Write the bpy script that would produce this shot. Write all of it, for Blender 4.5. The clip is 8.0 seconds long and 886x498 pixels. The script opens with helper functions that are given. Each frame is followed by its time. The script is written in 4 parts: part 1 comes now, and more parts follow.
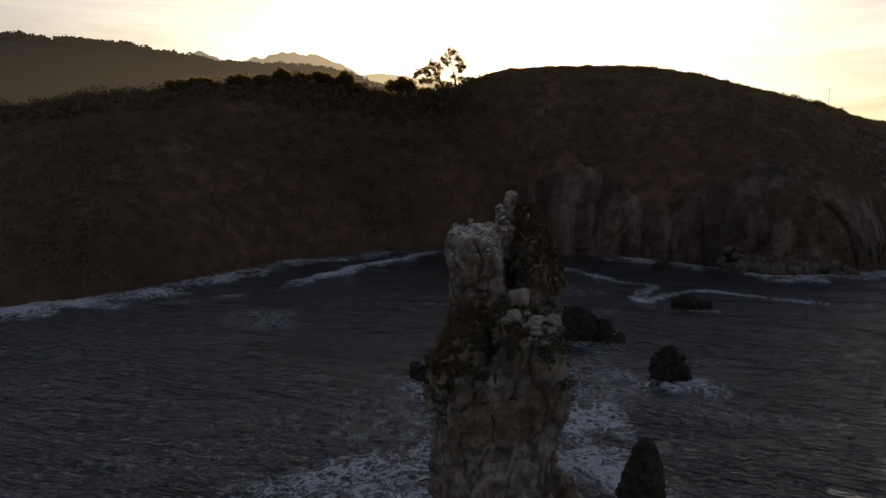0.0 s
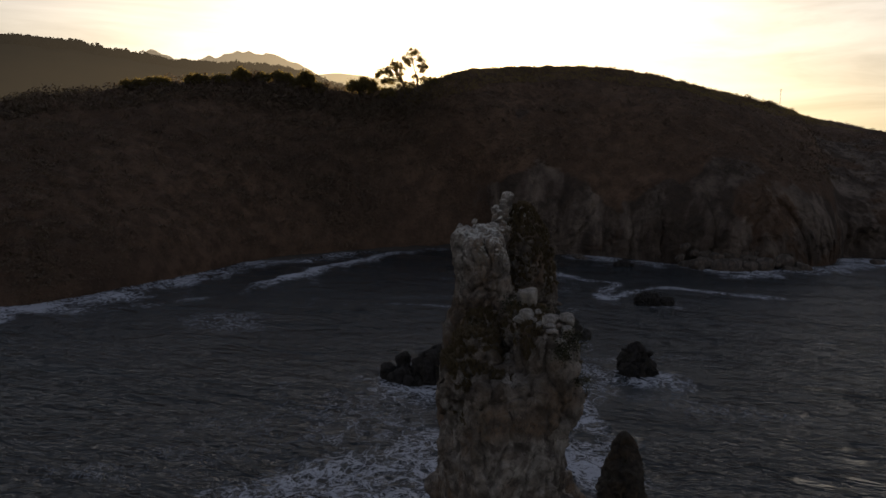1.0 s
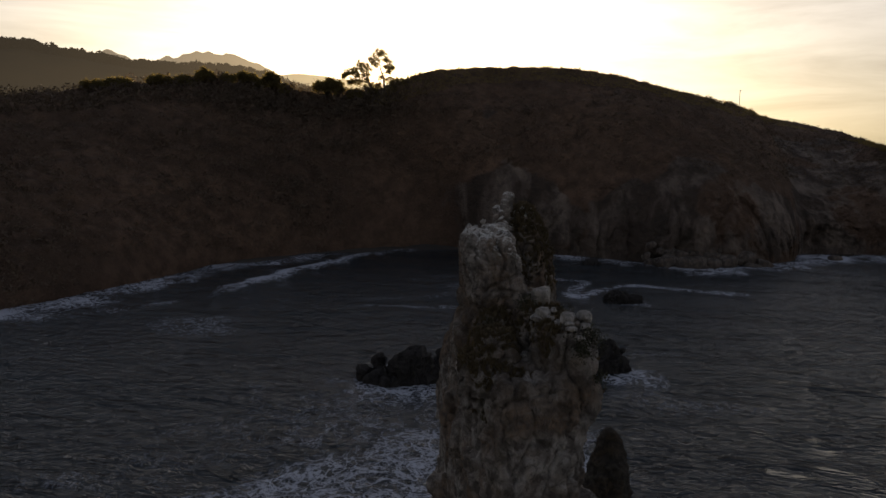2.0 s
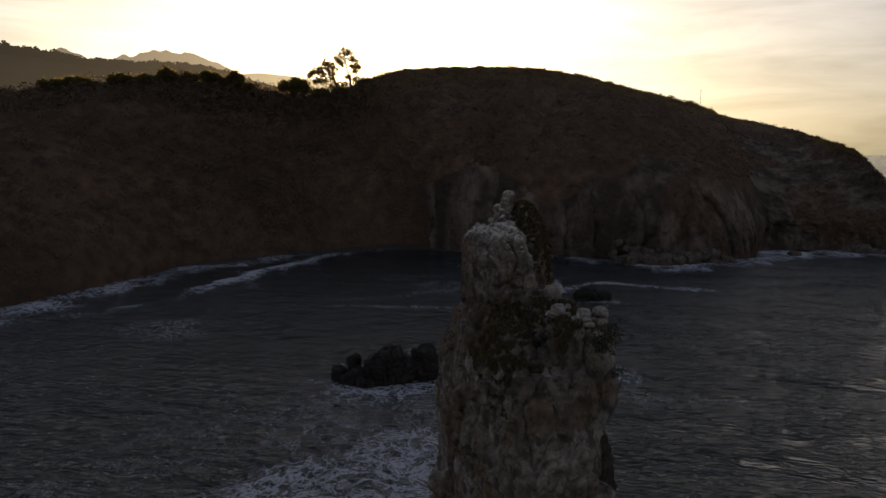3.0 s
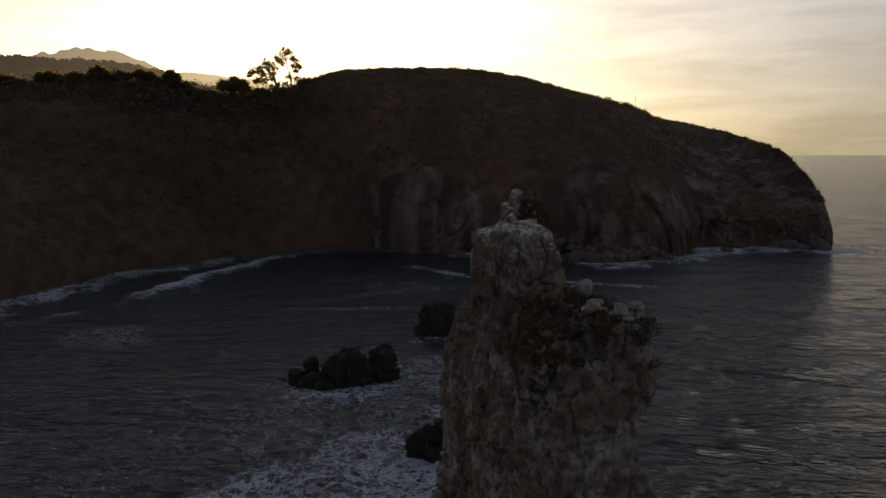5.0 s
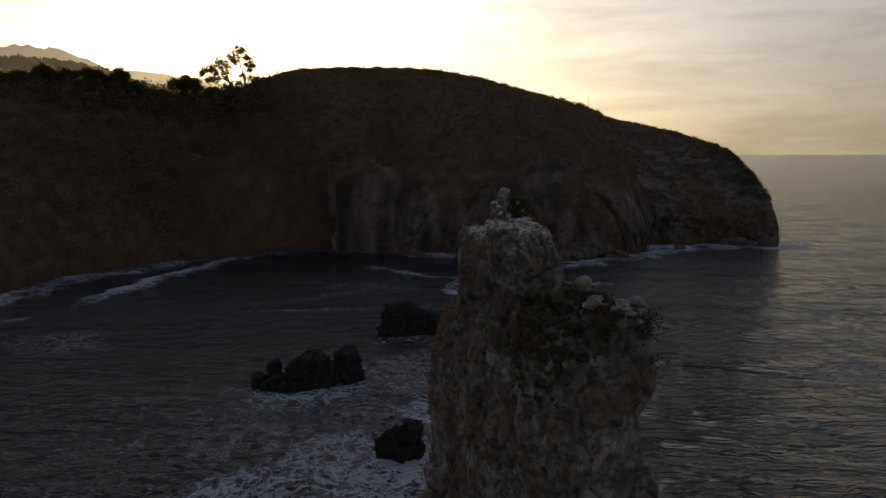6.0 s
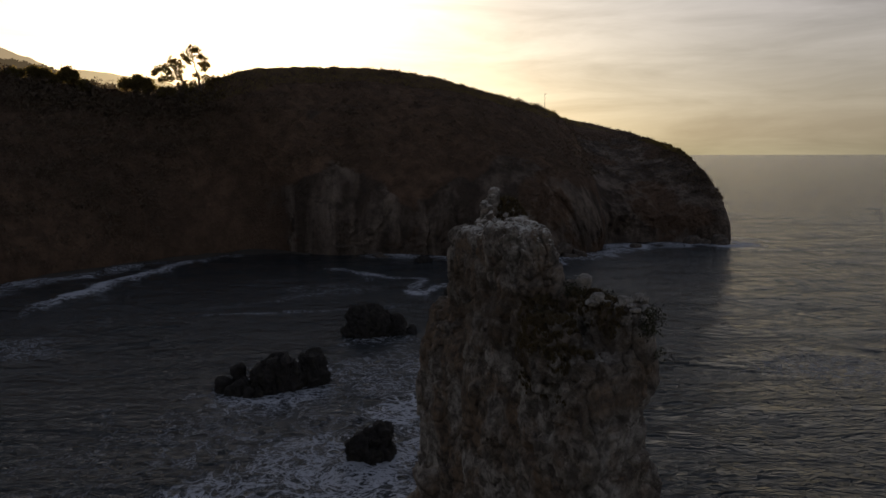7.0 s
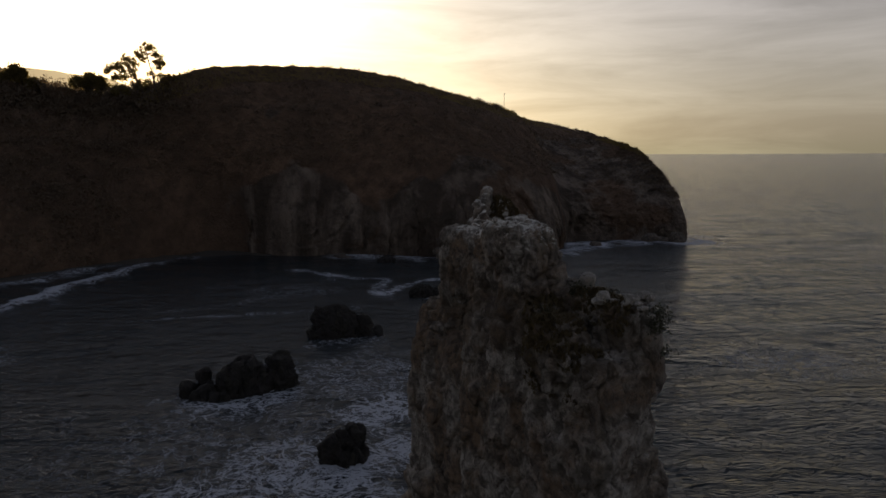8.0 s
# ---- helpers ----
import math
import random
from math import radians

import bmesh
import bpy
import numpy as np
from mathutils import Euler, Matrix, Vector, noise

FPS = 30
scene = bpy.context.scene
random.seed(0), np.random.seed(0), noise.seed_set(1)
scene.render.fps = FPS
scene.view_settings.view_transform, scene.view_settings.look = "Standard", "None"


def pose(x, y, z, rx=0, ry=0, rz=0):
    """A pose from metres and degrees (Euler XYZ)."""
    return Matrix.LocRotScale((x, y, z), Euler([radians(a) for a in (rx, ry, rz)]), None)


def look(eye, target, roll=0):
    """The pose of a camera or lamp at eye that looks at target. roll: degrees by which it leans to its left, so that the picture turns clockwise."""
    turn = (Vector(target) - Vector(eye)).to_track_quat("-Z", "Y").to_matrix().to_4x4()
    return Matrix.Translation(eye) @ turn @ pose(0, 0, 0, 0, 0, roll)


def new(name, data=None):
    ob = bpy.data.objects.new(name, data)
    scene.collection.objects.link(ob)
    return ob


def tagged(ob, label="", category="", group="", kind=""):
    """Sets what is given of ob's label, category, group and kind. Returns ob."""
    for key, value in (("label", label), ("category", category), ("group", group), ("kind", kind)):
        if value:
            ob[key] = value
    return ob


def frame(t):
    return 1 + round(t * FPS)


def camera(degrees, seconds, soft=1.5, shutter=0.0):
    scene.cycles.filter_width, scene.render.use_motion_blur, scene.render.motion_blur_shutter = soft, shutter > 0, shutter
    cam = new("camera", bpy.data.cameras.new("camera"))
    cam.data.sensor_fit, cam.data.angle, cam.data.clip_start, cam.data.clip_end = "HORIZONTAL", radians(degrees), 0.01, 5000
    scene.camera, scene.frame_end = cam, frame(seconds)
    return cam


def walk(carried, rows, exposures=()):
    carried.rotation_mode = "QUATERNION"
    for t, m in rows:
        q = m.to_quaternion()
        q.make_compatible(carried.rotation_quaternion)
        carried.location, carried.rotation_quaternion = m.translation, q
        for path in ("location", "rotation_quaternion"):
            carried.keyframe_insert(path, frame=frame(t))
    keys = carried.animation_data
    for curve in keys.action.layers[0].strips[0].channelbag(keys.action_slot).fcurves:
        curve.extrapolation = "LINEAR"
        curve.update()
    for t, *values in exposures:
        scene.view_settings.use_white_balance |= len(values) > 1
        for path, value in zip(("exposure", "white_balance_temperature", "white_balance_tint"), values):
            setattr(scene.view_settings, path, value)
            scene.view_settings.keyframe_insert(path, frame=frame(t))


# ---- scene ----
cam = camera(62.4, 8.0)
PATH = [
    (0, (-1.248, 0.433, 27.602), (-1.0854, 2.4090, 27.3389), 0.75),
    (0.5, (-1.903, 0.387, 27.625), (-1.6823, 2.3579, 27.3628), 0.65),
    (1, (-2.557, 0.380, 27.632), (-2.2839, 2.3438, 27.3701), 0.6),
    (1.5, (-3.210, 0.404, 27.631), (-2.8893, 2.3605, 27.3710), 0.5),
    (3, (-5.155, 0.616, 27.612), (-4.6890, 2.5436, 27.3520), 0.15),
    (3.5, (-5.796, 0.727, 27.604), (-5.2903, 2.6444, 27.3441), 0.1),
    (4, (-6.429, 0.857, 27.593), (-5.8932, 2.7659, 27.3335), 0.05),
    (5.5, (-8.268, 1.383, 27.542), (-7.5742, 3.2410, 27.2848), 0.02),
    (6, (-8.852, 1.615, 27.518), (-8.0995, 3.4504, 27.2605), -0.05),
    (6.5, (-9.417, 1.884, 27.491), (-8.6096, 3.6953, 27.2349), -0.1),
    (7, (-9.961, 2.194, 27.467), (-9.0976, 3.9799, 27.2114), -0.15),
    (7.5, (-10.480, 2.552, 27.450), (-9.5625, 4.3107, 27.1946), -0.2),
    (8, (-10.971, 2.964, 27.450), (-10.0054, 4.6968, 27.1932), -0.25),
]
walk(cam, [(t, look(eye, target, roll)) for t, eye, target, roll in PATH], [(0, 0.76), (2, 0.71), (4, 0.64), (6, 0.55), (8, 0.46)])

# ---- light ----
SUN_AZ, SUN_EL = radians(8.5), radians(4.8)
SUN_DIR = Vector((math.sin(SUN_AZ) * math.cos(SUN_EL), math.cos(SUN_AZ) * math.cos(SUN_EL), math.sin(SUN_EL)))
scene.view_settings.use_white_balance = True
scene.view_settings.white_balance_temperature, scene.view_settings.white_balance_tint = 6680, 13


class Nodes:
    """Short hand for a node tree."""

    def __init__(self, tree):
        self.t = tree
        self.t.nodes.clear()

    def add(self, kind, **values):
        n = self.t.nodes.new(kind)
        for key, v in values.items():
            if key.startswith("in"):
                n.inputs[int(key[2:])].default_value = v
        return n

    def link(self, a, b):
        self.t.links.new(a, b)

    def math(self, op, a, b=0.0, clamp=False):
        n = self.t.nodes.new("ShaderNodeMath")
        n.operation, n.use_clamp = op, clamp
        for i, v in enumerate((a, b)):
            if isinstance(v, (int, float)):
                n.inputs[i].default_value = v
            else:
                self.link(v, n.inputs[i])
        return n.outputs[0]

    def mix(self, f, a, b, blend="MIX"):
        n = self.t.nodes.new("ShaderNodeMix")
        n.data_type, n.blend_type = "RGBA", blend
        for i, v in ((0, f), (6, a), (7, b)):
            if isinstance(v, (int, float)):
                n.inputs[i].default_value = v
            elif isinstance(v, (tuple, list)):
                n.inputs[i].default_value = (*v[:3], 1)
            else:
                self.link(v, n.inputs[i])
        return n.outputs[2]

    def ramp(self, f, stops):
        n = self.t.nodes.new("ShaderNodeValToRGB")
        while len(n.color_ramp.elements) < len(stops):
            n.color_ramp.elements.new(0.5)
        for e, (p, c) in zip(n.color_ramp.elements, stops):
            e.position = p
            e.color = (c, c, c, 1) if isinstance(c, (int, float)) else (*c, 1)
        self.link(f, n.inputs[0])
        return n.outputs[0]

    def scaled(self, vec, x, y, z):
        n = self.t.nodes.new("ShaderNodeVectorMath")
        n.operation = "MULTIPLY"
        n.inputs[1].default_value = (x, y, z)
        self.link(vec, n.inputs[0])
        return n.outputs[0]

    def noise(self, vec, scale, detail=4.0, rough=0.55, warp=0.0):
        n = self.t.nodes.new("ShaderNodeTexNoise")
        n.inputs["Scale"].default_value = scale
        n.inputs["Detail"].default_value = detail
        n.inputs["Roughness"].default_value = rough
        n.inputs["Distortion"].default_value = warp
        if vec is not None:
            self.link(vec, n.inputs["Vector"])
        return n.outputs[0]

    def voronoi(self, vec, scale, feature="F1"):
        n = self.t.nodes.new("ShaderNodeTexVoronoi")
        n.feature = feature
        n.inputs["Scale"].default_value = scale
        self.link(vec, n.inputs["Vector"])
        return n.outputs[0]


def make_world():
    world = bpy.data.worlds.new("dusk_sky")
    world.use_nodes = True
    scene.world = world
    n = Nodes(world.node_tree)
    out = n.add("ShaderNodeOutputWorld")
    bg = n.add("ShaderNodeBackground", in1=1.0)
    n.link(bg.outputs[0], out.inputs[0])
    co = n.add("ShaderNodeTexCoord").outputs["Generated"]
    split = n.add("ShaderNodeSeparateXYZ")
    n.link(co, split.inputs[0])
    up = n.math("MAXIMUM", split.outputs[2], 0.004)
    level = n.add("ShaderNodeCombineXYZ")
    n.link(split.outputs[0], level.inputs[0])
    n.link(split.outputs[1], level.inputs[1])
    n.link(up, level.inputs[2])
    sky = n.add("ShaderNodeTexSky")
    sky.sky_type, sky.sun_disc = "NISHITA", False
    sky.sun_elevation, sky.sun_rotation = SUN_EL, SUN_AZ
    sky.altitude, sky.air_density, sky.dust_density, sky.ozone_density = 0, 1.0, 2.5, 1.0
    n.link(level.outputs[0], sky.inputs[0])
    base = n.mix(1.0, sky.outputs[0], (SKY_STRENGTH,) * 3, "MULTIPLY")
    # thin high cloud that scatters the low sun, brightest round it
    dot = n.add("ShaderNodeVectorMath")
    dot.operation = "DOT_PRODUCT"
    n.link(level.outputs[0], dot.inputs[0])
    dot.inputs[1].default_value = SUN_DIR
    near = n.math("MAXIMUM", dot.outputs["Value"], 0.0)
    aloft = n.ramp(up, [(0.19, 1.0), (0.55, 0.40)])
    wide = n.math("MULTIPLY", n.math("MULTIPLY", n.math("POWER", near, 8.0), 0.60), aloft)
    mid = n.math("MULTIPLY", n.math("POWER", near, 26.0), 0.46)
    tight = n.math("MULTIPLY", n.math("POWER", near, 200.0), 0.25)
    glow = n.math("ADD", n.math("ADD", wide, mid), tight)
    low = n.math("POWER", n.math("SUBTRACT", 1.0, up, True), 9.0)
    tone = n.mix(n.ramp(up, [(0.28, 1.0), (0.62, 0.0)]), (0.80, 0.84, 0.98), n.mix(low, (0.98, 0.92, 0.75), (1.0, 0.875, 0.42)))
    streaks = n.noise(n.scaled(co, 2.2, 2.2, 15.0), 1.6, 6, 0.6, 0.6)
    veil = n.ramp(streaks, [(0.36, 0.80), (0.66, 1.12)])
    lit = n.mix(1.0, tone, veil, "MULTIPLY")
    gl = n.add("ShaderNodeCombineXYZ")
    for i in range(3):
        n.link(glow, gl.inputs[i])
    cloud = n.mix(1.0, lit, gl.outputs[0], "MULTIPLY")
    total = n.mix(1.0, base, cloud, "ADD")
    # the even grey-mauve cloud sheet over the rest of the sky
    sheet = n.mix(low, (0.222, 0.213, 0.232), (0.200, 0.187, 0.130))
    across = n.math("ADD", n.math("MULTIPLY", n.math("MULTIPLY", dot.outputs["Value"], dot.outputs["Value"]), 1.15), 0.40)
    air = n.add("ShaderNodeVectorMath")
    air.operation = "SCALE"
    air.inputs[0].default_value = (0.108, 0.118, 0.148)
    n.link(across, air.inputs["Scale"])
    sheet = n.mix(n.ramp(up, [(0.17, 0.0), (0.38, 1.0)]), sheet, air.outputs[0])
    total = n.mix(1.0, total, n.mix(1.0, sheet, veil, "MULTIPLY"), "ADD")
    n.link(total, bg.inputs[0])


SKY_STRENGTH = 0.02
make_world()
sun_data = bpy.data.lights.new("sun", "SUN")
sun_data.energy, sun_data.angle, sun_data.color = 5.0, radians(0.55), (1.0, 0.80, 0.52)
sun = new("sun", sun_data)
sun.matrix_world = look(SUN_DIR * 3000, (0, 0, 0))


# ---- numbers ----
def lattice(ix, iy, iz, seed):
    h = (ix * 374761393 + iy * 668265263 + iz * 1274126177 + seed * 974711) & 0xFFFFFFFF
    h = ((h ^ (h >> 13)) * 1274126177) & 0xFFFFFFFF
    h = ((h ^ (h >> 16)) * 668265263) & 0xFFFFFFFF
    return ((h ^ (h >> 15)) & 0xFFFFFF) / float(0xFFFFFF)


def vnoise(p, seed=0):
    """Smooth gradient noise, about -1 to 1, at the rows of p."""
    p = np.asarray(p, float)
    i = np.floor(p).astype(np.int64)
    f = p - i
    u = f * f * f * (f * (f * 6 - 15) + 10)
    total = 0
    for dx in (0, 1):
        wx = u[:, 0] if dx else 1 - u[:, 0]
        for dy in (0, 1):
            wy = u[:, 1] if dy else 1 - u[:, 1]
            for dz in (0, 1):
                wz = u[:, 2] if dz else 1 - u[:, 2]
                a = 6.28318 * lattice(i[:, 0] + dx, i[:, 1] + dy, i[:, 2] + dz, seed)
                b = np.cos(2.618 * a + seed)
                total = total + wx * wy * wz * (np.cos(a) * (f[:, 0] - dx) + np.sin(a) * (f[:, 1] - dy) + b * (f[:, 2] - dz))
    return 1.5 * total


def fbm(p, octaves=4, seed=0, gain=0.5, ridged=False):
    p = np.asarray(p, float)
    total, amp = np.zeros(len(p)), 1.0
    for k in range(octaves):
        v = vnoise(p * 2.03 ** k + 17.3 * k, seed + k)
        total += amp * ((1 - 2 * np.abs(v)) if ridged else v)
        amp *= gain
    return total


def worley(p, seed=0):
    """Distance to the nearest and to the second of scattered points, and a number for the cell."""
    p = np.asarray(p, float)
    i = np.floor(p).astype(np.int64)
    best, second, cell = np.full(len(p), 9.0), np.full(len(p), 9.0), np.zeros(len(p))
    for dx in (-1, 0, 1):
        for dy in (-1, 0, 1):
            for dz in (-1, 0, 1):
                c = i + (dx, dy, dz)
                q = c + np.stack([lattice(c[:, 0], c[:, 1], c[:, 2], seed + 11 * a) for a in (1, 2, 3)], 1)
                d = np.sqrt(((q - p) ** 2).sum(1))
                closer = d < best
                second = np.where(closer, best, np.minimum(second, d))
                cell = np.where(closer, lattice(c[:, 0], c[:, 1], c[:, 2], seed + 5), cell)
                best = np.where(closer, d, best)
    return best, second, cell


def smooth(a, b, x):
    t = np.clip((x - a) / (b - a), 0, 1)
    return t * t * (3 - 2 * t)


def spline(rows, count):
    """A smooth line through the rows, count samples."""
    r = np.asarray(rows, float)
    t = np.linspace(0, len(r) - 1, count)
    k = np.clip(t.astype(int), 0, len(r) - 2)
    u = (t - k)[:, None]
    g = lambda j: r[np.clip(j, 0, len(r) - 1)]
    a, b, c, d = g(k - 1), g(k), g(k + 1), g(k + 2)
    return 0.5 * (2 * b + (c - a) * u + (2 * a - 5 * b + 4 * c - d) * u ** 2 + (3 * b - a - 3 * c + d) * u ** 3)


def grid_faces(rows, cols, closed=False):
    a = np.arange(rows * cols).reshape(rows, cols)
    if closed:
        a = np.concatenate([a, a[:, :1]], 1)
    return np.stack([a[:-1, :-1], a[:-1, 1:], a[1:, 1:], a[1:, :-1]], -1).reshape(-1, 4)


def mesh_of(name, verts, faces, material, soft=True):
    me = bpy.data.meshes.new(name)
    me.from_pydata(np.asarray(verts, float).tolist(), [], np.asarray(faces).tolist())
    me.materials.append(material)
    if soft:
        me.polygons.foreach_set("use_smooth", np.ones(len(me.polygons), bool))
    me.update()
    return me


def attribute(me, name, values):
    me.attributes.new(name, "FLOAT", "POINT").data.foreach_set("value", np.asarray(values, np.float32))


def part(name, me, parent=None, label=""):
    ob = new(name, me)
    ob.parent = parent
    return tagged(ob, label)


def thing(name, label, category, at=(0, 0, 0), group="", kind=""):
    ob = new(name)
    ob.empty_display_size = 0.3
    ob.location = at
    return tagged(ob, label, category, group, kind)


# ---- materials ----
def material(name):
    m = bpy.data.materials.new(name)
    m.use_nodes = True
    n = Nodes(m.node_tree)
    out = n.add("ShaderNodeOutputMaterial")
    bsdf = n.add("ShaderNodeBsdfPrincipled")
    n.link(bsdf.outputs[0], out.inputs[0])
    return m, n, bsdf, out


def bump(n, bsdf, height, strength, distance):
    b = n.add("ShaderNodeBump")
    b.inputs["Strength"].default_value = strength
    b.inputs["Distance"].default_value = distance
    n.link(height, b.inputs["Height"])
    n.link(b.outputs[0], bsdf.inputs["Normal"])


def limestone(name, pale=(0.42, 0.385, 0.355), warm=(0.215, 0.145, 0.097), dark=(0.062, 0.049, 0.041), size=1.0, droppings=0.0, damp=0.0, growth=0.5):
    m, n, bsdf, _ = material(name)
    co = n.add("ShaderNodeTexCoord").outputs["Object"]
    big = n.noise(co, 0.55 / size, 6, 0.6, 0.4)
    mid = n.noise(co, 2.3 / size, 8, 0.65, 0.3)
    fine = n.noise(co, 13 / size, 8, 0.7)
    runs = n.noise(n.scaled(co, 2.6, 2.6, 0.45), 1.0 / size, 5, 0.6)
    col = n.mix(n.ramp(big, [(0.43, 0.0), (0.57, 1.0)]), pale, warm)
    col = n.mix(n.ramp(mid, [(0.40, 0.9), (0.58, 0.0)]), col, dark)
    col = n.mix(n.ramp(runs, [(0.52, 0.0), (0.70, growth)]), col, (0.055, 0.052, 0.030))
    col = n.mix(n.ramp(fine, [(0.30, 0.55), (0.60, 0.0)]), col, tuple(0.45 * c for c in pale))
    pits = n.noise(n.scaled(co, 1.0, 1.0, 0.6), 5.5 / size, 6, 0.7, 1.5)
    col = n.mix(n.ramp(pits, [(0.33, 0.85), (0.47, 0.0)]), col, dark)
    if droppings:
        geo = n.add("ShaderNodeNewGeometry")
        s = n.add("ShaderNodeSeparateXYZ")
        n.link(geo.outputs["Normal"], s.inputs[0])
        at = n.add("ShaderNodeAttribute")
        at.attribute_name = "droppings"
        flat = n.ramp(s.outputs[2], [(0.25, 0.06), (0.80, 1.0)])
        spots = n.ramp(n.noise(co, 3.1, 9, 0.75, 0.8), [(0.42, 0.0), (0.58, 1.0)])
        f = n.math("MULTIPLY", n.math("MULTIPLY", at.outputs["Fac"], flat), n.math("MULTIPLY", spots, droppings), True)
        moss = n.add("ShaderNodeAttribute")
        moss.attribute_name = "moss"
        patch = n.ramp(n.math("ADD", n.math("MULTIPLY", moss.outputs["Fac"], 0.30), n.math("MULTIPLY", n.noise(co, 1.3, 8, 0.72, 0.6), 0.95)), [(0.68, 0.0), (0.92, 0.85)])
        col = n.mix(patch, col, n.mix(n.noise(co, 6.0, 5), (0.040, 0.029, 0.019), (0.095, 0.066, 0.042)))
        col = n.mix(f, col, (0.74, 0.73, 0.70))
    n.link(col, bsdf.inputs["Base Color"])
    rough = n.ramp(mid, [(0.3, 0.97 - 0.5 * damp), (0.7, 0.86 - 0.5 * damp)])
    n.link(rough, bsdf.inputs["Roughness"])
    bsdf.inputs["Specular IOR Level"].default_value = 0.3
    h = n.math("ADD", n.math("MULTIPLY", mid, 0.5), n.math("ADD", n.math("MULTIPLY", fine, 0.25), n.math("MULTIPLY", pits, 0.45)))
    bump(n, bsdf, h, 1.0, 0.22 * size)
    return m


def leafy(name, a, b, rough=0.75, thinness=0.3):
    m, n, bsdf, out = material(name)
    geo = n.add("ShaderNodeNewGeometry")
    co = n.add("ShaderNodeTexCoord").outputs["Object"]
    f = n.math("ADD", n.math("MULTIPLY", geo.outputs["Random Per Island"], 0.6), n.math("MULTIPLY", n.noise(co, 0.4, 3), 0.5), True)
    col = n.mix(f, a, b)
    n.link(col, bsdf.inputs["Base Color"])
    bsdf.inputs["Roughness"].default_value = rough
    thin = n.add("ShaderNodeBsdfTranslucent")
    n.link(n.mix(1.0, col, (1.0, 0.88, 0.50), "MULTIPLY"), thin.inputs[0])
    both = n.add("ShaderNodeMixShader", in0=thinness)
    n.link(bsdf.outputs[0], both.inputs[1])
    n.link(thin.outputs[0], both.inputs[2])
    n.link(both.outputs[0], out.inputs[0])
    return m


def bark(name):
    m, n, bsdf, _ = material(name)
    co = n.add("ShaderNodeTexCoord").outputs["Object"]
    g = n.noise(n.scaled(co, 9, 9, 1.6), 1.0, 6, 0.6)
    n.link(n.mix(g, (0.035, 0.028, 0.022), (0.14, 0.11, 0.085)), bsdf.inputs["Base Color"])
    bsdf.inputs["Roughness"].default_value = 0.9
    bump(n, bsdf, g, 0.8, 0.05)
    return m


def hillside():
    """Scrub and heath above, bare rock where the face is steep."""
    m, n, bsdf, _ = material("heath_and_cliff")
    co = n.add("ShaderNodeTexCoord").outputs["Object"]
    at = n.add("ShaderNodeAttribute")
    at.attribute_name = "bare"
    big = n.noise(co, 0.035, 6, 0.6, 0.5)
    mid = n.noise(co, 0.25, 7, 0.65)
    fine = n.noise(co, 1.4, 8, 0.7)
    heath = n.mix(n.ramp(big, [(0.4, 0), (0.62, 1)]), (0.135, 0.088, 0.062), (0.200, 0.128, 0.088))
    heath = n.mix(n.ramp(mid, [(0.38, 0.8), (0.6, 0)]), heath, (0.080, 0.054, 0.040))
    heath = n.mix(n.ramp(fine, [(0.55, 0), (0.75, 0.5)]), heath, (0.165, 0.120, 0.080))
    runs = n.noise(n.scaled(co, 0.13, 0.13, 0.018), 1.0, 6, 0.6, 0.3)
    rock = n.mix(n.ramp(runs, [(0.42, 0), (0.62, 1)]), (0.085, 0.064, 0.052), (0.25, 0.20, 0.168))
    rock = n.mix(n.ramp(mid, [(0.36, 0.7), (0.54, 0)]), rock, (0.050, 0.042, 0.035))
    edge = n.math("ADD", at.outputs["Fac"], n.math("MULTIPLY", n.math("SUBTRACT", mid, 0.5), 1.1))
    n.link(n.mix(n.ramp(edge, [(0.42, 0), (0.60, 1)]), heath, rock), bsdf.inputs["Base Color"])
    bsdf.inputs["Roughness"].default_value = 0.95
    bsdf.inputs["Specular IOR Level"].default_value = 0.2
    bump(n, bsdf, n.math("ADD", n.math("MULTIPLY", mid, 1.0), n.math("MULTIPLY", fine, 0.6)), 1.0, 2.0)
    return m


def shingle():
    m, n, bsdf, _ = material("wet_shingle")
    co = n.add("ShaderNodeTexCoord").outputs["Object"]
    g = n.noise(co, 1.5, 8, 0.7)
    b = n.noise(n.scaled(co, 0.05, 0.16, 1.0), 1.0, 5)
    col = n.mix(g, (0.028, 0.024, 0.020), (0.085, 0.072, 0.058))
    col = n.mix(n.ramp(b, [(0.4, 0), (0.65, 0.7)]), col, (0.045, 0.042, 0.04))
    n.link(col, bsdf.inputs["Base Color"])
    bsdf.inputs["Roughness"].default_value = 0.75
    bump(n, bsdf, g, 0.6, 0.15)
    return m


